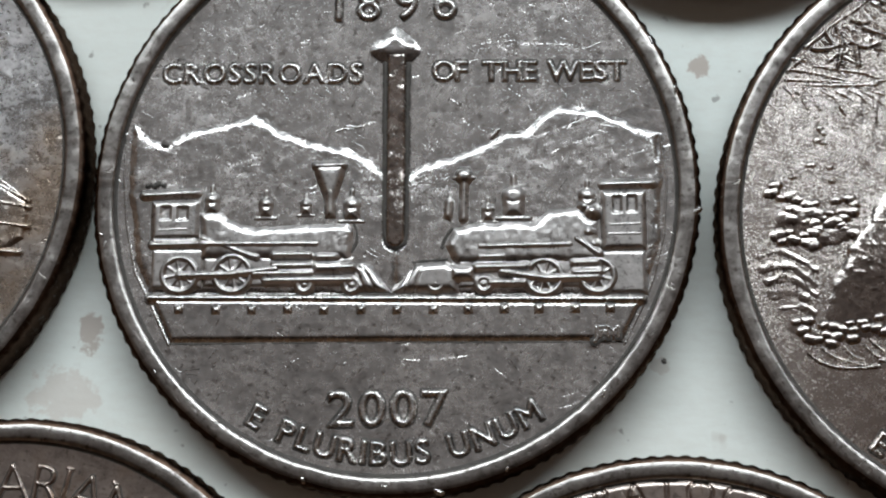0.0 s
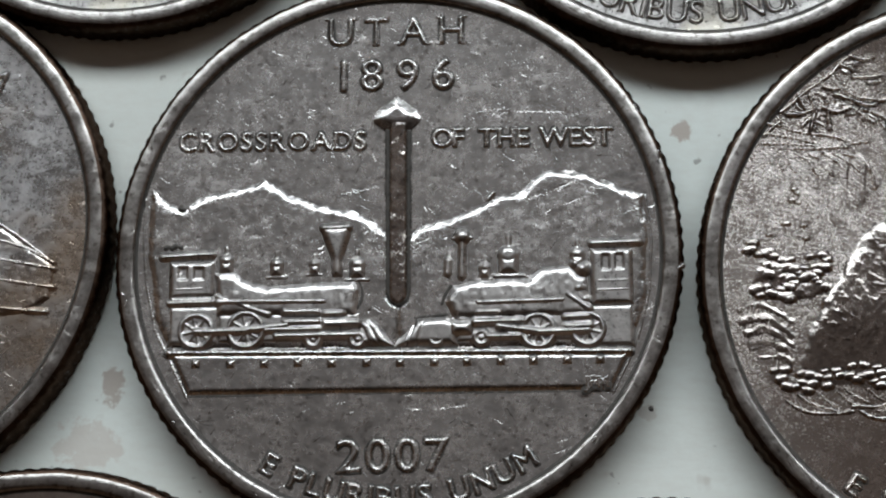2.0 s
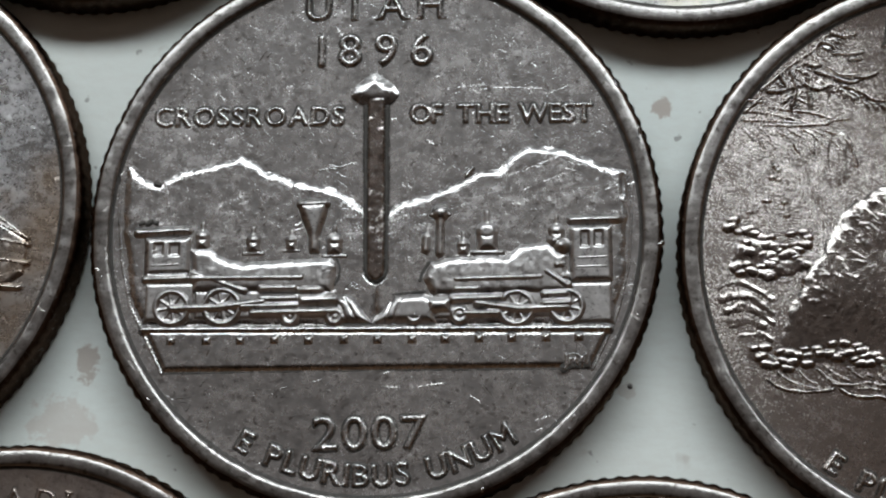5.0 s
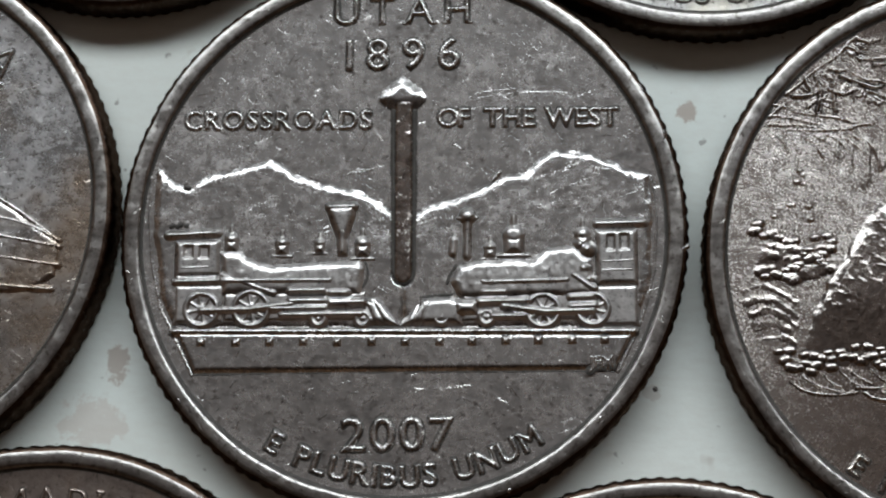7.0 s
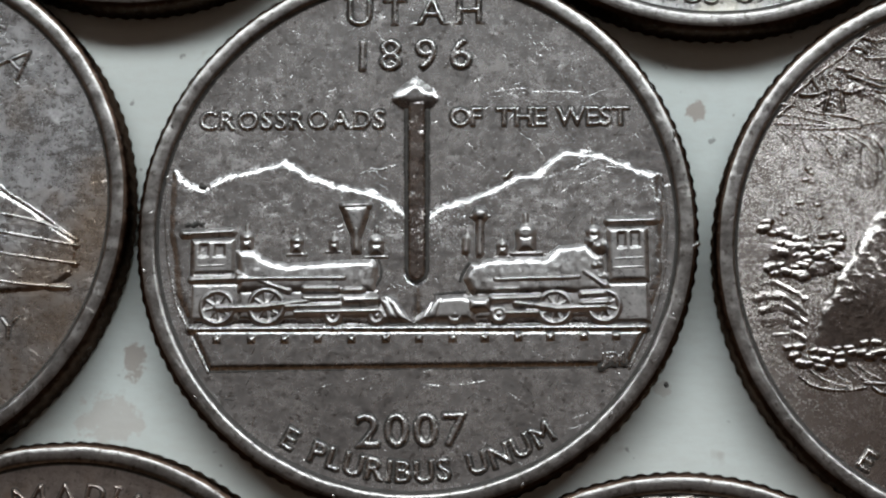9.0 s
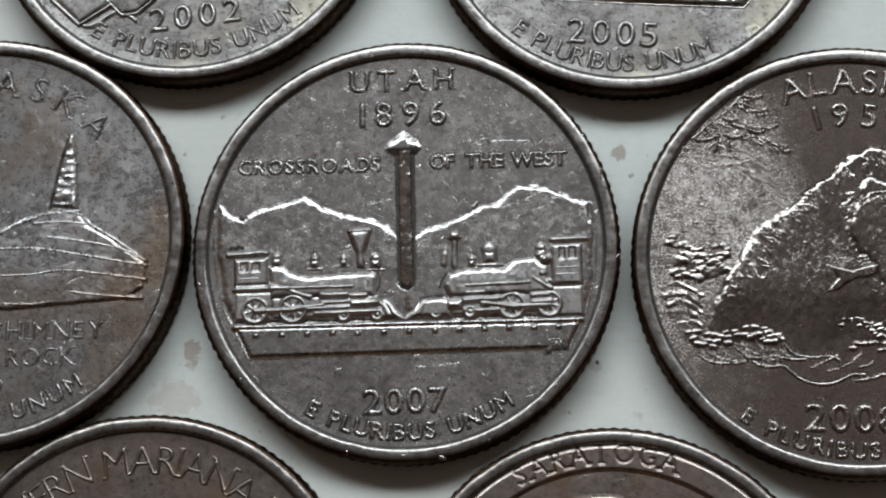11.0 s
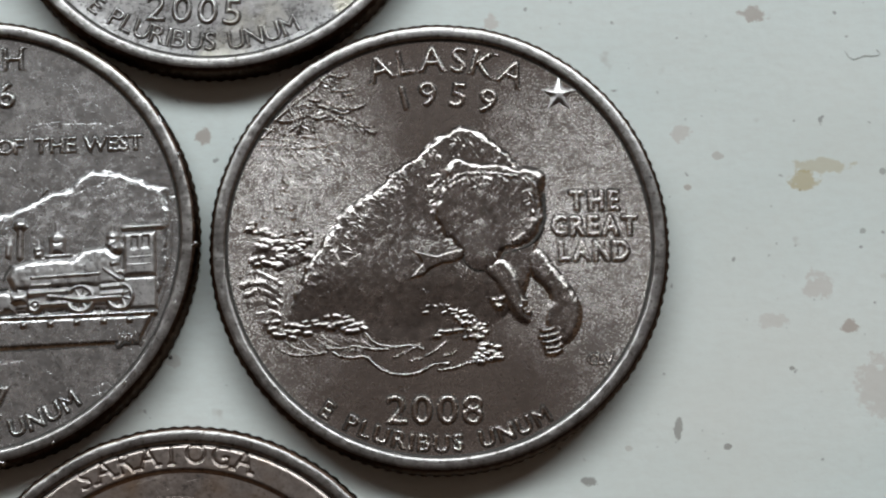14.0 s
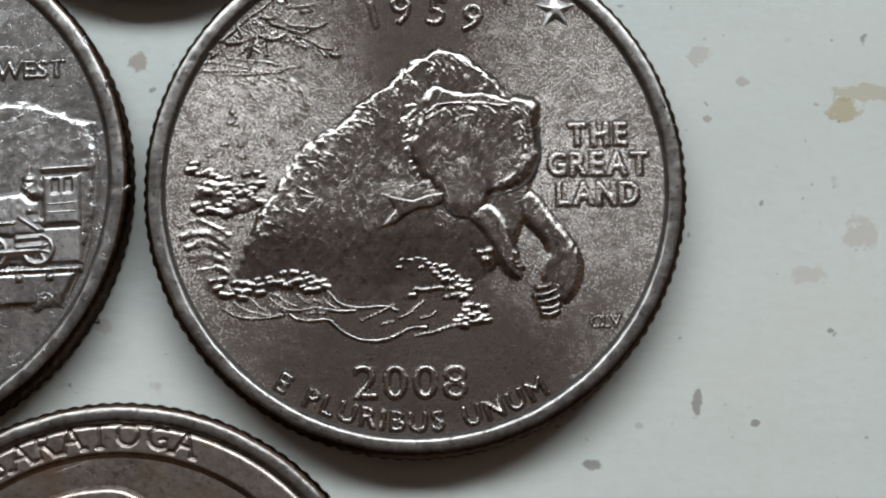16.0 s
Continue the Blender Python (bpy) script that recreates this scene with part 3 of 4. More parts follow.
relief("running_board", loco, METAL_RELIEF, [line([(-7.53, -2.10), (-2.96, -2.13)], 0.20), line([(-4.63, -2.56), (-3.24, -2.56)], 0.22), line([(-4.62, -2.99), (-3.23, -2.99)], 0.20), line([(-5.43, -3.32), (-3.18, -3.30)], 0.18), line([(-7.49, -1.88), (-5.35, -2.64)], 0.12), line([(-2.90, -2.66), (-2.23, -2.65)], 0.26), line([(-2.89, -3.09), (-1.56, -3.07)], 0.24)], 0.15, 0.09, base=FIELD + 0.34)
relief("underframe", loco, METAL_RELIEF, [slab(-7.50, -3.85, -1.45, -2.60)], 0.10, 0.06, base=FIELD + 0.10, grain=rugged)
relief("cylinder", loco, METAL_RELIEF, [slab(-3.10, -3.36, -1.95, -2.82)], 0.16, 0.22, base=FIELD + 0.26)
relief("coupling_rod", loco, METAL_RELIEF, [line([(-8.41, -3.36), (-6.29, -3.34)], 0.15), line([(-6.29, -3.32), (-4.55, -3.12)], 0.15), line([(-5.0, -3.58), (-1.6, -3.56)], 0.12)], 0.12, 0.07, base=FIELD + 0.36)
relief("smokestack", loco, METAL_RELIEF, [poly([(-3.18, 1.00), (-3.01, 1.14), (-1.99, 1.17), (-1.85, 1.02), (-1.89, 0.62), (-2.19, -0.35), (-2.20, -1.13), (-2.68, -1.12), (-2.72, -0.34), (-3.05, 0.55)])], 0.20, 0.25, dome=0.12, base=FIELD + 0.12)
# Near-black lines that set off the boiler front and the cowcatcher's foot.
relief("dark_line", loco, NEAR_BLACK, [curve([(-1.53, -1.24), (-1.36, -1.63), (-1.38, -2.06), (-1.57, -2.44)], 0.08), curve([(-1.50, -4.17), (-0.55, -4.13), (0.11, -4.14)], 0.05)], 0.02, 0.04, res=0.035, base=FIELD + 0.145, wobble=0.02, label="dark line in the crease")
relief("smokestack_cap", loco, METAL_RELIEF, [line([(-3.01, 1.02), (-1.99, 1.04)], 0.22)], 0.14, 0.10, base=FIELD + 0.28)
for x, y, s in ((-7.20, -0.30, 1.0), (-5.03, -0.49, 0.95), (-3.42, -0.52, 0.75), (-1.59, -0.56, 1.1)):
    relief("dome", loco, METAL_RELIEF, dome(x, y, s), 0.22, 0.12, res=0.04, base=FIELD + 0.13)
relief("cowcatcher", loco, METAL_RELIEF, [poly([(-1.56, -2.95), (-0.99, -2.86), (-0.70, -3.03), (0.02, -4.09), (-1.41, -4.07)])], 0.20, 0.10, [line([(-1.13, -3.03), (-0.55, -4.08)], 0.07), line([(-1.37, -3.21), (-0.98, -4.08)], 0.07)], 0.10, base=FIELD + 0.13)
for x, y, r in ((-8.41, -3.32, 0.80), (-6.29, -3.30, 0.84)):
    wheel(loco, METAL_RELIEF, x, y, r)
for x, y in [(-3.41, -3.76), (-1.55, -3.78)]:
    small_wheel(loco, METAL_RELIEF, x, y, 0.26)

loco = relief("locomotive", utah, METAL_RELIEF, [poly([(2.09, -2.22), (2.47, -1.55), (3.23, -1.32), (5.59, -1.27), (6.19, -0.85), (7.36, -0.73), (8.06, -1.32), (8.18, -2.99), (3.41, -3.03), (2.52, -3.01)])], 0.17, 0.40, dome=0.06, wobble=0.03, steep=True, grain=lambda p: 0.014 * value_noise(p, 3.0, 23, (2.2, 0.5)) + 0.01 * value_noise(p, 5.0, 24), base=FIELD + 0.12, label="steam locomotive facing left")
relief("cab", loco, METAL_RELIEF, [slab(8.19, -2.51, 9.98, -0.06)], 0.17, 0.07, [slab(8.67, -0.99, 9.01, -0.33), slab(9.23, -0.98, 9.58, -0.31), line([(8.29, -2.52), (9.82, -2.47)], 0.10)], 0.13, base=FIELD + 0.13)
relief("skirt", loco, METAL_RELIEF, [slab(8.16, -4.17, 9.92, -2.45)], 0.10, 0.06, base=FIELD + 0.10)
relief("cab_roof", loco, METAL_RELIEF, [line([(8.30, 0.15), (10.18, 0.18)], 0.34)], 0.19, 0.14, base=FIELD + 0.18)
relief("cab_panel", loco, METAL_RELIEF, [line([(8.54, -1.47), (9.71, -1.44)], 0.16), line([(8.49, -1.85), (9.70, -1.83)], 0.16)], 0.12, 0.07, base=FIELD + 0.27)
relief("running_board", loco, METAL_RELIEF, [line([(3.51, -2.29), (6.99, -2.23)], 0.20), line([(3.51, -2.70), (4.40, -2.69)], 0.20), line([(3.36, -3.12), (5.33, -3.08)], 0.22), line([(7.27, -2.02), (8.10, -2.61)], 0.2), line([(7.16, -2.97), (8.00, -2.94)], 0.2), line([(7.15, -3.35), (8.13, -3.32)], 0.2)], 0.15, 0.09, base=FIELD + 0.34)
relief("underframe", loco, METAL_RELIEF, [slab(2.60, -3.95, 8.20, -2.75)], 0.10, 0.06, base=FIELD + 0.10, grain=rugged)
relief("cylinder", loco, METAL_RELIEF, [slab(2.35, -3.62, 3.25, -3.08)], 0.16, 0.22, base=FIELD + 0.26)
relief("coupling_rod", loco, METAL_RELIEF, [line([(5.98, -3.56), (8.04, -3.52)], 0.17), line([(5.98, -3.54), (4.35, -3.30)], 0.17), line([(3.9, -3.72), (5.2, -3.72)], 0.12)], 0.12, 0.07, base=FIELD + 0.36)
relief("smokestack", loco, METAL_RELIEF, [line([(2.86, 0.38), (2.83, -1.17)], 0.42), disc(2.86, 0.55, 0.40), line([(2.47, 0.48), (3.24, 0.49)], 0.22)], 0.24, 0.16, base=FIELD + 0.12)
# Near-black lines that set off the boiler front and the cowcatcher's top.
relief("dark_line", loco, NEAR_BLACK, [curve([(2.00, -2.31), (2.14, -1.88), (2.38, -1.55)], 0.08), curve([(0.86, -2.89), (1.52, -2.81), (2.19, -2.77)], 0.05)], 0.02, 0.04, res=0.035, base=FIELD + 0.145, wobble=0.02, label="dark line in the crease")
relief("lamp", loco, METAL_RELIEF, [line([(2.26, -0.48), (2.23, -1.02)], 0.42), line([(2.31, -0.10), (2.28, -1.21)], 0.14)], 0.22, 0.14, base=FIELD + 0.12)
for x, y, s in ((3.80, -0.80, 0.85), (4.80, -0.29, 1.45), (7.68, -0.30, 1.1)):
    relief("dome", loco, METAL_RELIEF, dome(x, y, s), 0.22, 0.12, res=0.04, base=FIELD + 0.13)
relief("fitting", loco, METAL_RELIEF, [disc(7.85, -0.93, 0.34), disc(7.57, -0.73, 0.25), disc(7.70, -1.74, 0.3), disc(7.92, -2.22, 0.22)], 0.26, 0.2, base=FIELD + 0.2)
relief("cowcatcher", loco, METAL_RELIEF, [poly([(0.02, -4.09), (0.96, -2.94), (2.19, -2.84), (2.56, -3.09), (2.65, -4.09)])], 0.20, 0.14, [line([(0.86, -3.15), (0.49, -4.10)], 0.07), line([(1.19, -3.11), (0.91, -4.11)], 0.07)], 0.08, base=FIELD + 0.13)
for x, y, r in ((5.98, -3.50, 0.78), (8.04, -3.46, 0.76)):
    wheel(loco, METAL_RELIEF, x, y, r, turn=0.5)
for x, y in [(1.76, -3.74), (3.64, -3.77)]:
    small_wheel(loco, METAL_RELIEF, x, y, 0.26)

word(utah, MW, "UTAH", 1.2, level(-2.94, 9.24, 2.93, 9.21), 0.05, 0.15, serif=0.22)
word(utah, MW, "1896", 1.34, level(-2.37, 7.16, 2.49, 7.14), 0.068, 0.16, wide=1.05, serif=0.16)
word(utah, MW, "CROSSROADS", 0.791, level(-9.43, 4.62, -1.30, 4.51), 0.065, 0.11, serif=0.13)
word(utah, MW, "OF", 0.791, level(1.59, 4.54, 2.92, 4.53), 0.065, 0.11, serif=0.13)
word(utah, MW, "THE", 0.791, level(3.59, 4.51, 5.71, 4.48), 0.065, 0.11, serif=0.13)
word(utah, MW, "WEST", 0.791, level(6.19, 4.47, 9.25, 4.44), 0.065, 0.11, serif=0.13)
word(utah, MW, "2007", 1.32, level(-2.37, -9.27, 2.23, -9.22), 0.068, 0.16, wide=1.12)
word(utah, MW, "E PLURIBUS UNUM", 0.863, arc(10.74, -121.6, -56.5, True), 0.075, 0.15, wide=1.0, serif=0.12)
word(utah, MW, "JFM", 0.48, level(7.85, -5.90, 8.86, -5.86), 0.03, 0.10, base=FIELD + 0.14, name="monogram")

for pts, w in (([(-2.30, 2.51), (-1.96, 2.60), (-1.62, 2.57)], 0.16), ([(-1.87, 2.72), (-1.43, 2.64), (-1.19, 2.73)], 0.20), ([(-1.04, 2.78), (-0.75, 2.82)], 0.12), ([(2.29, 3.75), (2.58, 3.54)], 0.14), ([(8.11, 2.37), (8.48, 2.26)], 0.12), ([(-5.46, -5.72), (-5.14, -5.39)], 0.16), ([(2.29, 4.20), (2.67, 3.89)], 0.07),
               ([(8.25, 2.56), (8.82, 2.50)], 0.09), ([(-2.91, 7.48), (-2.62, 7.52)], 0.10), ([(-8.89, 2.09), (-8.70, 0.96)], 0.10), ([(3.96, 2.17), (4.20, 2.46)], 0.08)):
    relief("scuff", utah, MW, [line(pts, 0.6 * w)], 0.03, 0.06, res=0.04, base=FIELD + (0.0 if pts[0][1] > 2.45 and pts[0][0] < 3 else 0.13))
for pts in ([(3.26, 5.78), (4.47, 5.95), (5.68, 6.01), (7.24, 5.92)], [(2.92, 5.94), (3.99, 6.11), (5.68, 6.19)], [(-4.53, -6.96), (-3.36, -6.60), (-1.94, -6.38)], [(-0.30, -6.63), (1.34, -6.79), (2.97, -6.58)]):
    relief("scratch", utah, MW, [curve(pts, 0.05)], 0.012, 0.03, res=0.04, base=FIELD, wobble=0.02)
for pts, w in (([(-9.86, 0.29), (-9.76, 0.34)], 0.16), ([(-9.56, 0.29), (-9.42, 0.38)], 0.2), ([(-9.22, 0.33), (-9.17, 0.31)], 0.14), ([(-9.28, 2.02), (-9.13, 1.97)], 0.12), ([(10.54, -6.76), (10.56, -6.79)], 0.08), ([(7.89, -7.01), (7.92, -7.03)], 0.10)):
    relief("grime_speck", utah, NEAR_BLACK, [line(pts, w)], 0.05, 0.06, res=0.03, base=FIELD + (0.0 if pts[0][1] < -5 else 0.16), label="black speck of grime")

hairlines(utah, MW, 210, lambda x, y: y > 3.6 and math.hypot(x, y) < 10.6 and abs(x - 0.13) > 1.0, 3)
hairlines(utah, MW, 120, lambda x, y: y < -6.3 and math.hypot(x, y) < 10.8, 4)
hairlines(utah, MW, 110, lambda x, y: -0.6 < y < 2.0 and 1.0 < abs(x) < 10.2 and y < 0.3 + 0.25 * abs(x), 5, FIELD + 0.128)
hairlines(utah, MW, 60, lambda x, y: -5.8 < y < -5.0 and abs(x) < 8.6, 6, FIELD + 0.15)
hairlines(utah, METAL_RIM, 70, lambda x, y: 11.3 < math.hypot(x, y) < 11.7, 7, 1.755, (0.1, 0.5))
nick = random.Random(17)
for k in range(16):
    a, r0 = nick.uniform(0, 2 * math.pi), nick.uniform(11.45, 11.9)
    b, n = a + nick.uniform(0.6, 2.4), nick.uniform(0.1, 0.32)
    x, y = r0 * math.cos(a), r0 * math.sin(a)
    relief("rim_nick", utah, MW, [line([(x, y), (x + n * math.cos(b), y + n * math.sin(b))], nick.uniform(0.07, 0.13))], 0.045, 0.05, res=0.035, base=THICK - 0.015)

# ---- quarter with a star ----
MB = METAL_BRIGHT
def tufts(path, count, inward, spread, long, seed):
    """Many short hair strokes that start along a line and point to one side of it."""
    r, q, out = random.Random(seed), soft(path), []
    for _ in range(count):
        k = r.randrange(len(q) - 1)
        f = r.random()
        x, y = q[k][0] + (q[k + 1][0] - q[k][0]) * f, q[k][1] + (q[k + 1][1] - q[k][1]) * f
        a = inward + r.uniform(-0.5, 0.5)
        s = r.uniform(0.22, spread + 0.22)
        x, y = x + s * math.cos(a), y + s * math.sin(a)
        n = long * r.uniform(0.35, 0.85)
        out.append(line([(x, y), (x + n * math.cos(a + 0.3), y + n * math.sin(a + 0.3))], 0.10))
    return out


HAIR_BACK = tufts([(-7.74, -3.34), (-7.14, -1.61), (-6.02, 0.62), (-5.10, 2.26), (-4.17, 3.06), (-2.82, 3.93)], 90, radians(-42), 1.3, 0.55, 1) + tufts([(-2.82, 3.93), (-1.22, 4.87), (-0.21, 5.93), (1.05, 6.43), (2.31, 6.13), (3.33, 5.14)], 80, radians(-80), 1.0, 0.5, 2) + tufts([(0.46, 3.65), (0.23, 2.42), (0.71, 1.02), (1.19, -0.00)], 50, radians(200), 0.6, 0.45, 3) + tufts([(-7.09, -3.93), (-5.34, -3.92), (-2.99, -4.79), (-1.24, -5.07)], 60, radians(70), 1.8, 0.5, 6)
HAIR_BOSS = tufts([(0.76, 3.95), (2.55, 3.97), (4.64, 3.80), (5.22, 2.76)], 60, radians(-75), 0.5, 0.4, 4) + tufts([(5.28, 2.76), (5.34, 1.54), (4.85, 0.45), (4.02, -0.16)], 45, radians(215), 0.6, 0.4, 5)
combed = lambda strokes: lambda p: fur(p) + 0.034 * np.clip(mass(p, strokes) / 0.05, 0, 1)
fur = lambda p: 0.008 * value_noise(p, 1.6, 31, (1.0, 4.0), 1.0) + 0.008 * value_noise(p, 3.6, 32, (1.0, 2.6), 1.3) + 0.02 * value_noise(p, 0.55, 33)
mound = relief("mound", alaska, METAL_DIMMED, [blob([(-7.95, -4.4), (-7.82, -3.67), (-7.36, -2.15), (-6.81, -1.01), (-6.40, -0.24), (-5.79, 0.61), (-5.18, 1.70), (-4.43, 2.35), (-3.43, 2.87), (-2.43, 3.92), (-1.17, 4.85), (-0.41, 5.69), (0.36, 6.17), (1.38, 6.54), (2.14, 6.22), (2.91, 5.54), (3.79, 4.75), (4.40, 4.10), (5.2, 2.5), (5.3, 0.2), (4.9, -1.5), (4.3, -3.2), (2.5, -4.6), (0.0, -5.3), (-4.0, -5.2)], 1)], 0.14, 0.36, grain=combed(HAIR_BACK), dome=0.06, wobble=0.08, steep=True, fade=(-4.9, -1.6), label="large rounded rough mound")
relief("boss", mound, METAL_DIMMED, [blob([(-0.35, 1.5), (-0.05, 2.7), (0.30, 3.30), (0.25, 4.06), (0.62, 4.55), (1.12, 4.72), (1.53, 4.47), (1.75, 4.30), (2.39, 4.42), (3.41, 4.28), (4.04, 4.05), (4.42, 4.12), (5.10, 4.05), (5.55, 3.60), (5.40, 2.89), (5.50, 1.98), (5.45, 1.33), (5.20, 0.56), (4.77, 0.0), (4.14, -0.28), (3.30, -0.5), (3.10, -1.1), (2.45, -1.48), (1.75, -1.45), (1.25, -0.9), (0.9, -0.15), (0.0, 0.4)], 1)], 0.13, 0.36, steep=True, grain=combed(HAIR_BOSS), dome=0.08, base=FIELD + 0.16, wobble=0.09, label="rounded boss")
# Near-black lines along the lower right outline of the boss.
relief("dark_line", mound, NEAR_BLACK, [curve([(1.05, 0.0), (1.20, -0.95), (1.72, -1.53), (2.48, -1.56), (3.16, -1.15), (3.36, -0.58)], 0.09), curve([(3.36, -0.58), (4.2, -0.36), (4.83, -0.08), (5.28, 0.5), (5.54, 1.3), (5.5, 2.6)], 0.10)], 0.03, 0.04, res=0.035, base=FIELD + 0.2, wobble=0.03, label="dark line in the crease")
relief("muzzle", mound, METAL_DIMMED, [line([(2.15, 0.75), (2.15, -0.65)], 1.45)], 0.07, 0.7, base=FIELD + 0.31, label="small rounded knob")
relief("flank", mound, METAL_DIMMED, [blob([(4.3, -0.75), (5.02, -0.05), (5.52, -0.42), (6.05, -1.2), (6.70, -2.0), (7.20, -2.77), (7.46, -3.4), (7.42, -4.2), (7.10, -4.95), (6.58, -5.45), (5.95, -5.2), (5.55, -4.3), (5.61, -3.5), (5.85, -2.9), (5.4, -2.3), (4.75, -1.7)], 1)], 0.12, 0.38, steep=True, grain=fur, base=FIELD + 0.02, dome=0.05)
relief("ridge", mound, METAL_DIMMED, [curve([(0.55, 3.25), (0.95, 3.55), (1.60, 3.72), (2.90, 3.70), (4.05, 3.55)], 0.22), curve([(0.45, 2.90), (0.85, 3.18), (1.30, 3.40)], 0.2), curve([(1.75, 2.85), (2.2, 3.1), (2.5, 3.12)], 0.2), curve([(4.5, 3.5), (5.0, 3.2), (5.1, 2.6)], 0.2), curve([(4.6, 2.8), (4.95, 2.2), (4.9, 1.5)], 0.2)], 0.06, 0.10, base=FIELD + 0.33, wobble=0.06, grain=lambda p: 0.05 * value_noise(p, 4.0, 36))
relief("leaf_form", mound, METAL_DIMMED, [poly([(-1.60, -0.38), (-0.88, -0.50), (-0.13, -0.66), (0.62, -0.40), (1.30, -0.28), (1.28, -0.85), (0.68, -1.14), (0.13, -1.20), (-0.50, -1.52), (-0.87, -1.88), (-1.65, -2.05), (-1.25, -1.50), (-0.95, -1.15), (-1.10, -0.80)])], 0.12, 0.16, base=FIELD + 0.20, steep=True, label="long smooth leaf-like form")
relief("leaf_form", mound, METAL_DIMMED, [blob([(2.10, -1.46), (3.05, -0.80), (3.40, -0.86), (3.80, -1.28), (4.15, -1.88), (4.32, -2.64), (4.56, -3.15), (4.45, -3.65), (4.75, -4.25), (4.20, -4.06), (3.70, -3.42), (3.32, -2.66), (2.85, -2.05), (2.40, -1.70)], 1)], 0.10, 0.30, base=FIELD + 0.18, steep=True, label="long smooth leaf-like form")
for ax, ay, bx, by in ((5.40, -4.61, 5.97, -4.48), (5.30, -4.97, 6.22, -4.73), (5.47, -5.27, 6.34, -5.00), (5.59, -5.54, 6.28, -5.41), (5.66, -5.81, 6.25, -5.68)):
    relief("bar", mound, METAL_DIMMED, [curve([(ax, ay), (0.5 * (ax + bx), 0.5 * (ay + by) - 0.09), (bx, by)], 0.19)], 0.13, 0.09, base=FIELD + 0.14)
relief("fold", mound, METAL_DIMMED, [curve([(-2.65, 0.80), (-2.78, -0.10), (-2.55, -1.13), (-2.20, -2.10)], 0.24)], 0.04, 0.12, base=FIELD + 0.17)


star_c = (6.35, 8.16)
star = [(star_c[0] + (1.02 if k % 2 == 0 else 0.44) * math.sin(k * math.pi / 5), star_c[1] + (1.02 if k % 2 == 0 else 0.44) * math.cos(k * math.pi / 5)) for k in range(10)]
relief("star", alaska, METAL_RELIEF, [poly(star)], 0.13, 0.34, res=0.035, steep=True, label="five-pointed star")

rnd = random.Random(5)


def clumps(parent, mat, spots, size, name, base=FIELD, tall=0.08):
    """Small rounded clumps, each a little out of round."""
    for x, y in spots:
        r = size * rnd.uniform(0.8, 1.2)
        a = rnd.uniform(-0.3, 0.5)
        relief(name, parent, mat, [line([(x - 0.4 * r * math.cos(a), y - 0.4 * r * math.sin(a)), (x + 0.4 * r * math.cos(a), y + 0.4 * r * math.sin(a))], 2.0 * r)], tall * rnd.uniform(0.8, 1.2), 0.9 * r, res=0.04, base=base, steep=True)


bush = relief("bush", alaska, METAL_DIMMED, [blob([(-9.9, -0.1), (-8.9, 0.1), (-7.4, -0.3), (-6.9, -0.8), (-7.3, -1.4), (-8.6, -1.6), (-9.9, -1.4)])], 0.03, 0.30, grain=lambda p: 0.05 * value_noise(p, 2.5, 41, (1, 2)), wobble=0.1, label="leafy bush of rounded clumps")
clumps(bush, METAL_DIMMED, [(-9.90, 0.95), (-10.02, 0.65), (-9.65, 0.47), (-9.29, 0.56), (-9.00, 0.41), (-8.69, 0.26), (-8.39, 0.28), (-9.28, 0.04), (-8.98, -0.05), (-9.22, -0.35), (-8.53, -0.05), (-8.23, -0.10), (-8.67, -0.44), (-8.37, -0.50), (-8.08, -0.26), (-7.78, -0.05), (-7.55, 0.47), (-7.33, 0.04), (-7.05, 0.56), (-6.84, 0.34), (-7.77, -0.44), (-7.48, -0.35), (-7.17, -0.65), (-6.87, -0.80), (-9.70, -1.01), (-9.32, -0.89), (-9.55, -1.25), (-9.10, -1.16), (-8.72, -0.96), (-8.36, -0.86), (-8.22, -0.71), (-8.66, -1.28), (-8.35, -1.34), (-7.32, -0.50), (-7.25, -0.20), (-6.97, 0.04)], 0.21, "leaf_clump", FIELD + 0.01)
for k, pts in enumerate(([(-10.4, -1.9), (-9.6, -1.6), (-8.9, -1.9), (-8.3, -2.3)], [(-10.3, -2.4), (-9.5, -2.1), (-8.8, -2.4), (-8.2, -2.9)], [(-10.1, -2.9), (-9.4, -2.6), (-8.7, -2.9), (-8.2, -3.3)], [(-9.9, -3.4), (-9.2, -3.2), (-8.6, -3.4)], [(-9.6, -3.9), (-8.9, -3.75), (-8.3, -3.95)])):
    relief("frond", bush, METAL_DIMMED, [curve(pts, 0.26 + 0.10 * (k % 2))], 0.025, 0.15, res=0.045, wobble=0.09, grain=lambda p: 0.03 * value_noise(p, 3.0, 44))
shore = relief("shore", alaska, METAL_DIMMED, [line([(-8.9, -4.6), (-8.2, -4.85), (-6.6, -4.60), (-4.3, -4.45)], 0.5)], 0.03, 0.25, label="shore line with pebbles")
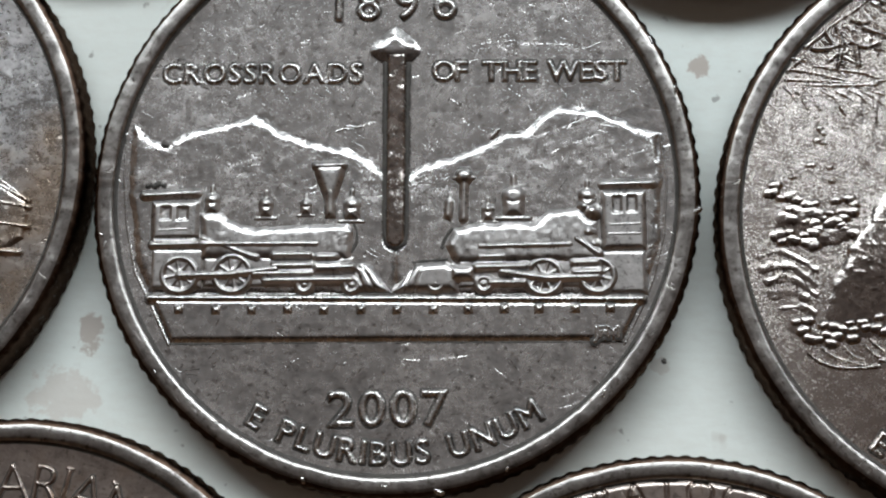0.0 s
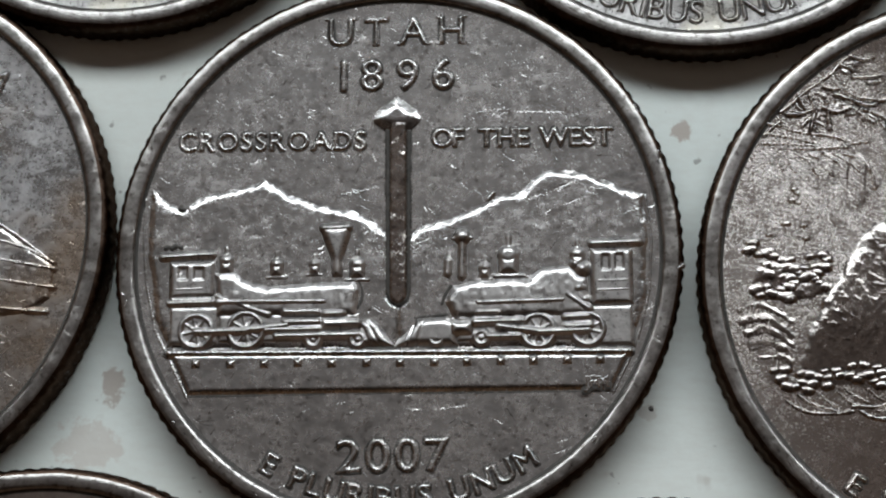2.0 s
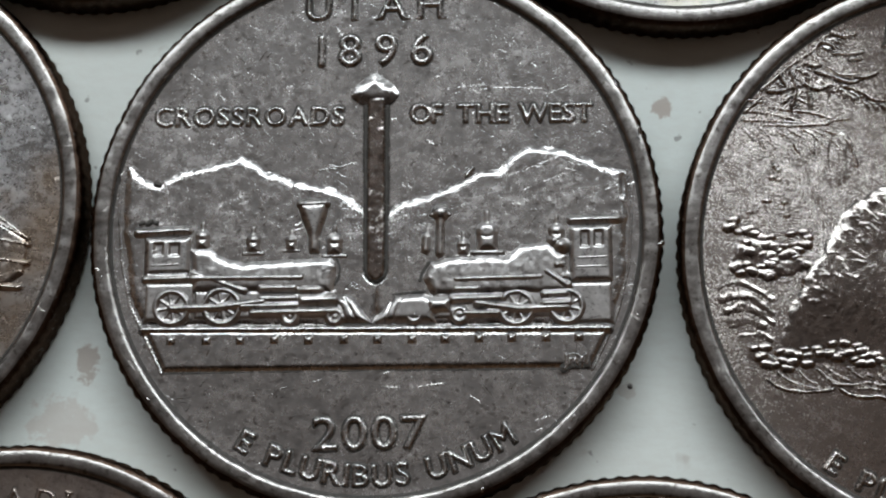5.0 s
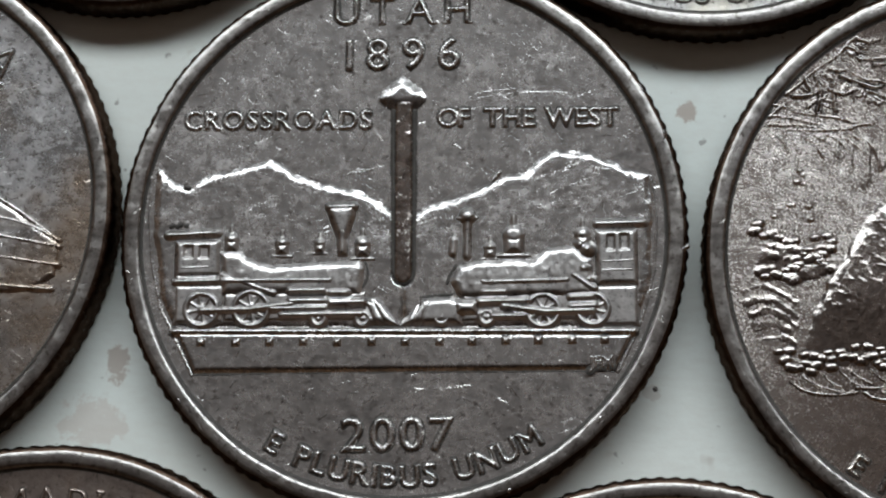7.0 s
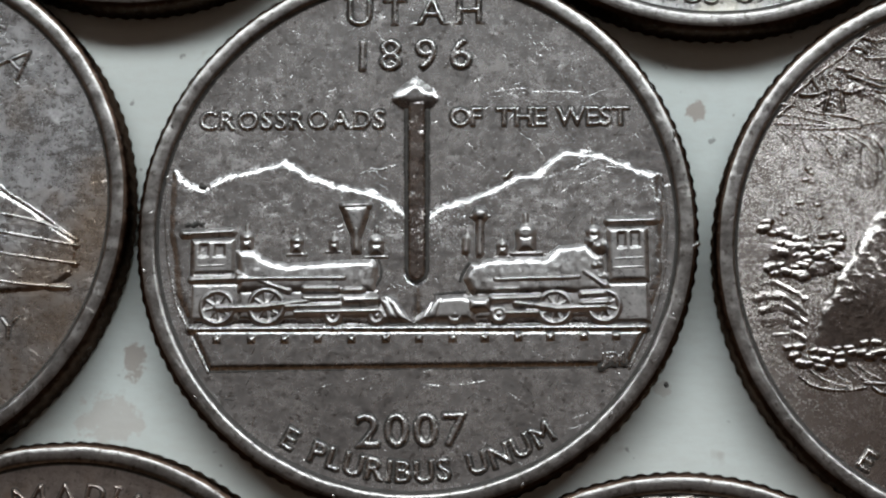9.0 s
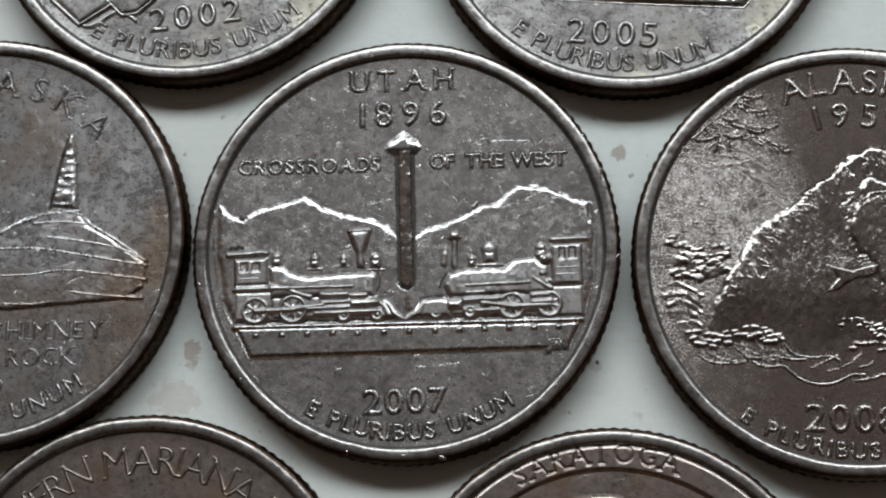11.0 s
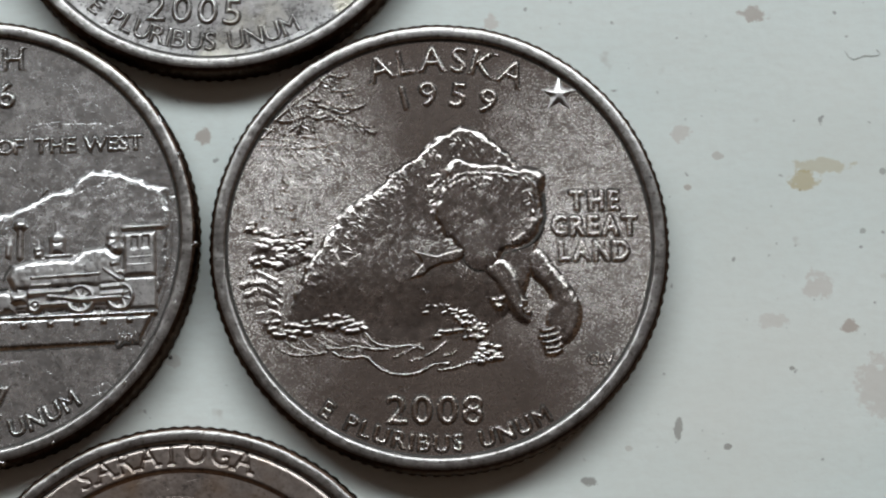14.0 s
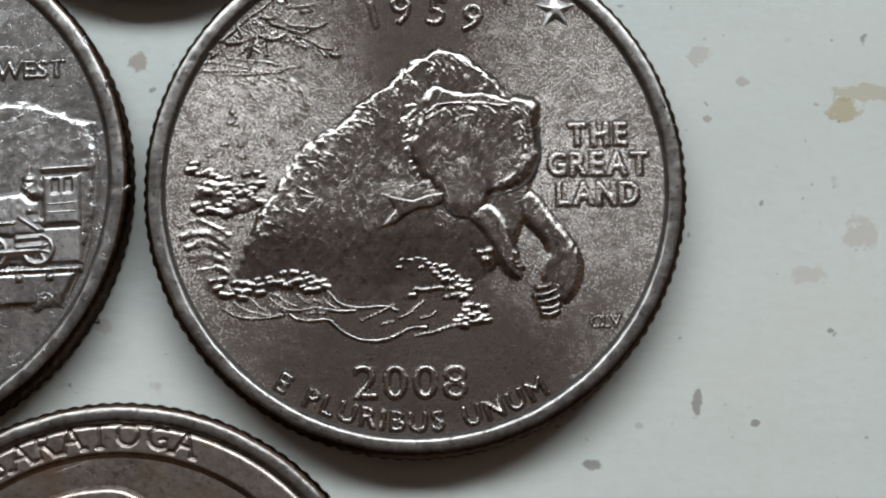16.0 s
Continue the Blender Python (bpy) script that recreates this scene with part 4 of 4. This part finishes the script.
clumps(shore, METAL_DIMMED, [(-8.92, -4.35), (-8.50, -4.30), (-8.66, -4.68), (-8.41, -4.98), (-8.09, -4.98), (-7.88, -4.43), (-7.55, -4.48), (-7.23, -4.55), (-7.79, -4.80), (-7.42, -4.85), (-7.59, -5.10), (-6.94, -4.30), (-6.81, -4.55), (-6.80, -4.88), (-6.44, -4.25), (-6.32, -4.43), (-5.83, -4.00), (-5.33, -3.97), (-4.83, -4.05), (-5.94, -4.43), (-5.45, -4.42), (-5.62, -4.55), (-5.15, -4.35), (-4.63, -4.25), (-4.95, -4.62), (-4.53, -4.47), (-4.28, -4.42), (-4.70, -4.75), (-4.33, -4.72), (-3.96, -4.60), (-4.08, -4.37)], 0.19, "pebble", FIELD + 0.02)
rocks = relief("rocks", alaska, METAL_DIMMED, [line([(0.8, -3.7), (1.6, -4.3), (2.1, -4.7)], 0.4), line([(2.1, -6.0), (2.9, -5.8)], 0.5)], 0.04, 0.2, label="heap of small rounded rocks")
clumps(rocks, METAL_DIMMED, [(-0.56, -3.41), (-0.24, -3.41), (0.13, -3.33), (0.43, -3.38), (-0.71, -3.74), (0.26, -3.74), (0.63, -3.58), (0.88, -3.61), (0.76, -3.79), (0.93, -3.99), (1.25, -3.71), (1.38, -3.91), (1.13, -4.16), (1.33, -4.29), (1.63, -3.96), (1.63, -4.29), (1.87, -4.16), (2.07, -4.34), (2.37, -4.36), (2.20, -4.61), (1.87, -4.54), (1.63, -4.67), (2.37, -4.74), (2.00, -4.92), (1.70, -4.97), (1.38, -5.04), (2.12, -5.04), (1.13, -4.62), (0.88, -4.67), (0.51, -4.72), (0.26, -4.74), (0.09, -4.72), (-0.11, -4.97)], 0.165, "pebble", FIELD + 0.03)
clumps(rocks, METAL_DIMMED, [(2.37, -5.42), (2.74, -5.42), (3.01, -5.54), (2.24, -5.67), (2.00, -5.92), (1.92, -6.12), (2.24, -6.04), (2.49, -5.87), (2.74, -5.79), (2.99, -5.96), (3.16, -6.09), (2.49, -6.16), (2.17, -6.29), (2.81, -6.11)], 0.165, "pebble", FIELD + 0.03)
clumps(rocks, METAL_DIMMED, [(3.00, -3.05), (3.25, -3.00), (2.87, -3.08), (3.12, -3.40), (3.00, -3.33), (4.12, -3.05), (4.37, -3.10), (3.94, -3.30), (4.24, -3.40), (4.49, -3.53), (4.61, -3.71)], 0.13, "pebble", FIELD + 0.2)

WAVES = (
    ([(-8.44, -5.56), (-7.89, -5.93), (-7.15, -6.03), (-6.41, -5.98), (-5.79, -5.85)], 0.10),
    ([(-7.98, -5.30), (-7.53, -5.63), (-6.91, -5.80), (-6.29, -5.88)], 0.10),
    ([(-7.14, -5.18), (-6.84, -5.55), (-6.41, -5.68)], 0.10),
    ([(-6.43, -5.05), (-6.05, -5.43), (-5.67, -5.60), (-5.05, -5.68)], 0.10),
    ([(-6.18, -4.88), (-5.80, -5.23), (-5.18, -5.48)], 0.10),
    ([(-5.19, -4.93), (-4.94, -5.18), (-4.61, -5.35)], 0.10),
    ([(-5.80, -5.65), (-4.81, -5.65), (-4.44, -5.47), (-3.82, -5.62), (-3.20, -5.70), (-2.63, -5.65)], 0.13),
    ([(-3.83, -4.80), (-3.45, -5.30), (-2.96, -5.50), (-2.21, -5.55), (-1.59, -5.45), (-1.10, -5.50), (-0.80, -5.65)], 0.14),
    ([(-5.45, -5.85), (-5.17, -6.05), (-4.43, -6.12), (-3.81, -6.00), (-3.44, -6.35), (-2.94, -6.74), (-2.20, -6.99), (-1.34, -6.99), (-0.72, -6.72), (-0.23, -6.39), (0.51, -6.39)], 0.15),
    ([(-2.33, -6.10), (-1.84, -5.87), (-1.35, -5.62), (-0.98, -5.42)], 0.10),
    ([(-1.46, -6.29), (-1.22, -6.17), (-0.90, -6.14)], 0.10),
    ([(-4.44, -5.18), (-4.19, -5.32)], 0.10),
    ([(-4.00, -5.17), (-3.75, -5.42), (-3.45, -5.57)], 0.10),
    ([(0.02, -6.74), (0.88, -6.61), (1.38, -6.36), (2.00, -6.26)], 0.15),
    ([(-0.65, -5.97), (-0.16, -5.74), (0.39, -5.22)], 0.10),
    ([(0.26, -5.99), (0.76, -5.87), (0.93, -5.67)], 0.10),
    ([(-4.81, -5.80), (-4.31, -5.72), (-3.94, -5.80)], 0.10),
)
for pts, w in WAVES:
    relief("wave", alaska, METAL_DIMMED, [curve(pts, 1.6 * w)], 0.09, 0.75 * w, wobble=0.02, res=0.035, steep=True)

for pts in ([(-9.25, 4.85), (-8.94, 4.60), (-8.71, 4.08)], [(-8.86, 4.91), (-8.49, 4.63), (-8.26, 4.08)], [(-8.18, 4.85), (-7.57, 4.54), (-7.26, 3.92)], [(-7.58, 4.85), (-6.97, 4.54), (-6.66, 3.92)], [(-7.13, 4.94), (-6.52, 4.63), (-6.12, 4.14)], [(-6.68, 4.94), (-5.91, 4.54), (-5.45, 4.08)], [(-6.23, 4.94), (-5.46, 4.75), (-5.06, 4.23), (-4.90, 3.46)], [(-9.70, 5.00), (-9.33, 4.69), (-9.14, 4.38)]):
    relief("water_strand", alaska, MB, [curve(pts, 0.14)], 0.06, 0.06, res=0.04, wobble=0.03, steep=True)
fall = relief("waterfall", alaska, MB, [poly([(-9.33, 5.06), (-6.72, 5.30), (-4.91, 4.65), (-4.54, 3.61), (-5.60, 2.60), (-6.62, 1.16), (-9.57, 1.20), (-10.16, 2.96), (-9.84, 4.19)])], 0.01, 0.5, grain=lambda p: 0.022 * value_noise(p, 2.6, 51, (2.2, 0.3)) + 0.02 * value_noise(p, 6, 52, (1.6, 0.22)), label="streaked waterfall")
for pts in ([(-9.42, 5.68), (-8.35, 5.55), (-7.29, 5.32), (-6.68, 5.16)], [(-8.51, 5.87), (-7.61, 5.74), (-6.69, 5.69), (-5.93, 5.44)], [(-9.56, 5.24), (-8.19, 5.28), (-6.68, 5.16), (-5.92, 5.38), (-5.26, 5.47)], [(-8.80, 5.07), (-7.29, 5.10), (-6.08, 5.22)], [(-9.65, 6.18), (-8.83, 6.05)]):
    relief("ledge", fall, MB, [curve(pts, 0.17)], 0.08, 0.08, res=0.04, wobble=0.02, steep=True)
clumps(fall, MB, [(-8.22, 3.31), (-8.09, 3.15), (-8.30, 2.84), (-8.06, 2.76), (-8.54, 1.83), (-7.83, 1.78), (-7.72, 1.23), (-9.23, 1.32)], 0.13, "drop", FIELD + 0.01)
tree = relief("tree", alaska, METAL_DIMMED, [curve([(-8.84, 6.62), (-8.38, 7.02), (-7.64, 7.74), (-6.74, 8.37), (-6.29, 9.01), (-5.98, 9.23)], 0.20), curve([(-9.5, 5.62), (-8.9, 6.2)], 0.2)], 0.10, 0.10, steep=True, wobble=0.03, label="leaning fir tree")
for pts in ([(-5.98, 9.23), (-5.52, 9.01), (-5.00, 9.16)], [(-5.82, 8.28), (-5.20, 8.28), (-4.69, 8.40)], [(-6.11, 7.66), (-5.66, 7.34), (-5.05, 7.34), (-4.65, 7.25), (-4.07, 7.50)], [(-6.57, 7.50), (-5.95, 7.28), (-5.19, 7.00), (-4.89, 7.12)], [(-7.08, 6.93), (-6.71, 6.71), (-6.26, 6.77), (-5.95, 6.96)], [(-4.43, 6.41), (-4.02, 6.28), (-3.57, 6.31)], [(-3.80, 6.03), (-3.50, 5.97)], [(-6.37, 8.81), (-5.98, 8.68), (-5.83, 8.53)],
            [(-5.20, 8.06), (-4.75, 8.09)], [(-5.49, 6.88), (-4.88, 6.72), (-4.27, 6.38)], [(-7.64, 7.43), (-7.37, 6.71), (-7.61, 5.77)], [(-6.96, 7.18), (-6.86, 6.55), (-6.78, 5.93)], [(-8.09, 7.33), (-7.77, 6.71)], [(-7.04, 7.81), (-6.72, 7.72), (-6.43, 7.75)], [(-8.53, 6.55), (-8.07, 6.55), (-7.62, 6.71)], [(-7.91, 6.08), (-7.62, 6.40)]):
    relief("branch", tree, METAL_DIMMED, [curve(pts, 0.22)], 0.14, 0.10, res=0.04, steep=True, wobble=0.03, grain=lambda p: 0.02 * value_noise(p, 5, 61))
relief("needles", tree, METAL_DIMMED, tufts([(-8.38, 7.02), (-7.64, 7.74), (-6.74, 8.37), (-6.29, 9.01), (-5.98, 9.23)], 44, radians(-70), 0.5, 0.40, 11) + tufts([(-6.57, 7.50), (-5.95, 7.28), (-5.19, 7.00), (-4.89, 7.12)], 34, radians(-110), 0.35, 0.40, 12) + tufts([(-5.49, 6.88), (-4.88, 6.72), (-4.27, 6.38)], 26, radians(-60), 0.3, 0.35, 13) + tufts([(-7.64, 7.43), (-7.37, 6.71), (-7.61, 5.77)], 30, radians(-75), 0.3, 0.45, 14), 0.06, 0.05, res=0.04, steep=True)
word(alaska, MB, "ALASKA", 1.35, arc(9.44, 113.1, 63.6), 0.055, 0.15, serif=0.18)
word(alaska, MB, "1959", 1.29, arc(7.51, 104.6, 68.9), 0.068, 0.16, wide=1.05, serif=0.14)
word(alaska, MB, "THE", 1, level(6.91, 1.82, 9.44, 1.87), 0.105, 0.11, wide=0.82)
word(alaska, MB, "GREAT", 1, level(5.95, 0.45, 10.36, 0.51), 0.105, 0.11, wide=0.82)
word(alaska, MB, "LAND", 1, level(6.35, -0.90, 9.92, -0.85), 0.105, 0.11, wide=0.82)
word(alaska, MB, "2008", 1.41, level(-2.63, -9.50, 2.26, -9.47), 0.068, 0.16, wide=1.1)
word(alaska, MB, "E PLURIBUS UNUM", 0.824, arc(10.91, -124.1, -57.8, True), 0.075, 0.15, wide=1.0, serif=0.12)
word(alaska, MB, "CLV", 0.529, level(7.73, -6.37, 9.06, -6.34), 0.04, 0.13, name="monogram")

hairlines(alaska, MB, 90, lambda x, y: math.hypot(x, y) < 10.7 and (y < -7.3 or y > 6.8 or x > 7.4), 8)
hairlines(alaska, METAL_RIM, 60, lambda x, y: 11.4 < math.hypot(x, y) < 11.7, 9, 1.755, (0.1, 0.5))

# ---- quarter with a rock spire ----
hairlines(nebraska, METAL_PALE, 150, lambda x, y: math.hypot(x, y) < 10.7 and (y < -4.3 or y > 2.5) and x > -1, 10)
rock = relief("rock_spire", nebraska, METAL_PALE, [poly([(4.87, 6.32), (5.05, 6.32), (5.39, 4.00), (5.81, 1.76), (6.40, 1.08), (7.76, 0.38), (8.67, -0.24), (9.91, -0.98), (9.87, -2.51), (8.91, -3.20), (2.18, -4.03), (-0.56, -4.10), (-1.73, -1.64), (0.39, 0.23), (2.35, 1.42), (3.92, 1.90), (4.19, 3.52), (4.53, 5.38)])], 0.12, 0.22, grain=rugged, wobble=0.02, label="tall rock spire on a broad hill")
relief("spire", rock, METAL_PALE, [poly([(4.84, 6.41), (5.07, 6.42), (5.66, 1.94), (4.00, 2.00), (4.26, 3.75), (4.51, 5.15)])], 0.16, 0.2, base=FIELD + 0.1, grain=lambda p: 0.03 * value_noise(p, 3, 71, (0.6, 2)))
for pts in ([(0.85, 0.24), (2.60, 1.19), (3.94, 1.68), (5.71, 1.85), (6.39, 1.13), (7.75, 0.43), (9.86, -0.93)], [(3.07, 1.06), (4.67, 1.23), (6.19, 1.12)], [(4.06, 0.31), (6.37, 0.08), (8.44, -0.24), (9.77, -0.89)], [(0.92, -0.49), (3.66, -0.34), (6.44, -0.73), (8.74, -1.05), (9.88, -1.20)], [(1.07, -2.03), (3.35, -1.93), (5.14, -1.53), (7.66, -1.79), (9.94, -2.01)],
            [(5.48, -2.83), (7.54, -3.01), (9.69, -3.07)], [(1.68, -3.64), (3.51, -3.64), (4.63, -3.43)], [(4.38, 1.91), (5.76, 1.85)], [(4.27, 2.60), (5.35, 2.57)], [(4.49, 3.25), (5.37, 3.22)], [(4.51, 4.04), (5.30, 4.00)], [(4.60, 4.64), (5.29, 4.65)]):
    relief("ledge", rock, METAL_PALE, [curve(pts, 0.17)], 0.10, 0.09, res=0.045, base=FIELD + 0.11, wobble=0.03)
word(nebraska, METAL_PALE, "NEBRASKA", 1.45, arc(8.75, 138, 43), 0.0, 0.15, serif=0.2)
word(nebraska, METAL_PALE, "CHIMNEY", 0.983, level(0.97, -5.69, 7.74, -5.43), 0.01, 0.15, serif=0.13)
word(nebraska, METAL_PALE, "ROCK", 0.983, level(2.25, -7.19, 6.20, -6.95), 0.01, 0.15, serif=0.13)
word(nebraska, METAL_PALE, "E PLURIBUS UNUM", 0.9, arc(10.6, -128, -50, True), 0.03, 0.15, wide=1.0, serif=0.12)
word(nebraska, METAL_PALE, "2006", 1.25, level(-2.2, -8.6, 2.2, -8.6), 0.0, 0.14)

# ---- browned quarter with an engraved ring ----
MR = METAL_BROWNED
relief("ring_band", saratoga, MR, [ring(0, 0, 10.48, 1.5)], 0.16, 0.07, letters("SARATOGA", 1.06, *arc(10.20, 121.0, 72.0), -0.02, 0.92, 0.10), 0.12, res=0.045, label="raised band with engraved letters")
relief("curved_bar", saratoga, MR, [blob([(-3.2, 8.0), (-2.6, 8.2), (-1.7, 8.46), (-0.2, 8.6), (0.7, 8.35), (1.9, 7.5), (3.4, 6.5), (2.9, 5.5), (1.2, 6.5), (0.0, 7.2), (-1.5, 7.35), (-2.7, 7.6)])], 0.20, 0.25, dome=0.08, label="raised smooth curved bar")

# ---- browned quarter with raised capitals ----
word(mariana, MR, "NORTHERN MARIANA ISLANDS", 1.5, arc(8.87, 176, 4), -0.01, 0.14, serif=0.18)
relief("leaf_form", mariana, MR, [line([(0.5, 7.3), (0.2, 6.2), (0.6, 3.0)], 0.3)], 0.15, 0.12, label="thin upright leaf")

# ---- silvery quarter dated 2005 ----
MY = METAL_YELLOWED
craggy = lambda p: 0.014 * value_noise(p, 2.6, 81) + 0.022 * value_noise(p, 6.5, 82) + 0.04 * value_noise(p, 0.6, 83)
relief("ground_strip", bridge, MY, [poly([(-5.55, -2.09), (-5.11, -5.91), (-4.80, -6.53), (6.57, -6.91), (7.55, -5.59), (8.33, -3.00), (1.65, -1.11)])], 0.18, 0.15, grain=craggy, label="rough raised landscape strip")
relief("edge_line", bridge, MY, [line([(-4.87, -6.55), (0.83, -6.77), (6.61, -6.93), (7.62, -5.64)], 0.14)], 0.2, 0.08)
relief("leaf_form", bridge, MY, [poly([(-7.16, -4.76), (-6.90, -5.34), (-6.98, -6.03), (-6.53, -5.62), (-6.14, -4.98), (-6.28, -4.75)])], 0.10, 0.12, label="small pointed leaf")
relief("leaf_form", bridge, MY, [blob([(-5.91, -5.27), (-5.45, -5.04), (-4.88, -5.47), (-4.18, -6.04), (-4.72, -6.42), (-5.42, -6.05)], 1), line([(-5.06, -6.19), (-4.91, -6.54), (-4.79, -6.83)], 0.14)], 0.12, 0.2, dome=0.05, label="small rounded leaf on a stem")
hairlines(bridge, MY, 90, lambda x, y: math.hypot(x, y) < 10.7 and y < -7.0, 11)
word(bridge, MY, "2005", 1.41, level(-3.39, -9.10, 1.66, -9.33), 0.04, 0.15, wide=1.1)
word(bridge, MY, "E PLURIBUS UNUM", 0.983, arc(10.78, -127.9, -62.5, True), 0.025, 0.14, wide=1.0, serif=0.12)

# ---- silvery quarter dated 2002 ----
petals = relief("petal", flower, MY, [poly([(-8.75, -5.91), (-7.69, -7.12), (-5.90, -8.70), (-4.35, -7.58), (-3.98, -6.36), (-5.88, -3.44), (-9.17, -3.95)])], 0.14, 0.3, dome=0.08, label="large smooth petal")
relief("petal", flower, MY, [poly([(-4.37, -7.33), (-3.49, -8.10), (-2.45, -7.95), (-1.36, -6.83), (-1.00, -5.37), (-3.45, -4.17), (-4.75, -5.64)])], 0.14, 0.3, dome=0.08, label="large smooth petal")
relief("petal_vein", petals, MY, [line([(-7.69, -7.12), (-5.91, -8.65), (-3.24, -6.84)], 0.14), line([(-4.39, -7.09), (-3.37, -8.05), (-2.45, -7.90), (-1.27, -6.78)], 0.14)], 0.16, 0.08, base=FIELD + 0.1)
for pts in ([(0.00, -4.55), (1.05, -5.20), (1.95, -5.78), (3.93, -5.71), (4.93, -5.85), (5.60, -6.23), (5.89, -6.73)], [(5.14, -4.82), (6.02, -5.35), (7.18, -5.84), (8.39, -6.33), (9.13, -5.53), (9.51, -4.80)], [(-1.12, -4.86), (-0.99, -5.74), (-1.57, -6.34), (-2.39, -6.79), (-3.07, -7.29)], [(-8.65, -5.94), (-7.51, -7.27), (-6.27, -8.29), (-5.36, -8.87), (-4.28, -8.12), (-3.69, -7.68), (-3.01, -7.97), (-2.55, -8.34)]):
    vein = relief("petal_edge", petals, MY, [curve(pts, 0.26)], 0.09, 0.12, res=0.045, wobble=0.03)
    # Near-black line just below each petal edge.
    relief("dark_line", vein, NEAR_BLACK, [curve([(x + 0.05, y - 0.16) for x, y in pts], 0.07)], 0.01, 0.03, res=0.04, base=FIELD + 0.01, wobble=0.03, label="dark line in the crease")
hairlines(flower, MY, 90, lambda x, y: math.hypot(x, y) < 10.7 and y < -5.5 and x > -1, 12)
word(flower, MY, "2002", 1.37, level(-1.57, -9.04, 3.72, -8.28), 0.04, 0.15, wide=1.1)
word(flower, MY, "E PLURIBUS UNUM", 0.983, arc(10.60, -119.1, -47.3, True), 0.025, 0.14, wide=1.0, serif=0.12)

# ---- a stray fibre ----
cu = bpy.data.curves.new("fibre", "CURVE")
cu.dimensions, cu.bevel_depth, cu.bevel_resolution = "3D", 0.000013, 1
sp = cu.splines.new("POLY")
ft = [(47.13, 11.30), (47.27, 10.98), (47.57, 10.79), (47.89, 10.92), (48.21, 11.05), (48.58, 10.99), (48.95, 11.06), (49.08, 11.19), (48.85, 11.38)]
sp.points.add(len(ft) - 1)
for q, (x, y) in zip(sp.points, ft):
    q.co = (x * MM, y * MM, 0.00003, 1)
cu.materials.append(HAIR)
ob = new("fibre", cu)
deps = bpy.context.evaluated_depsgraph_get()
me = bpy.data.meshes.new_from_object(ob.evaluated_get(deps))
bpy.data.objects.remove(ob)
tagged(new("fibre", me), "thin curled dark fibre lying on the table", "fibre")
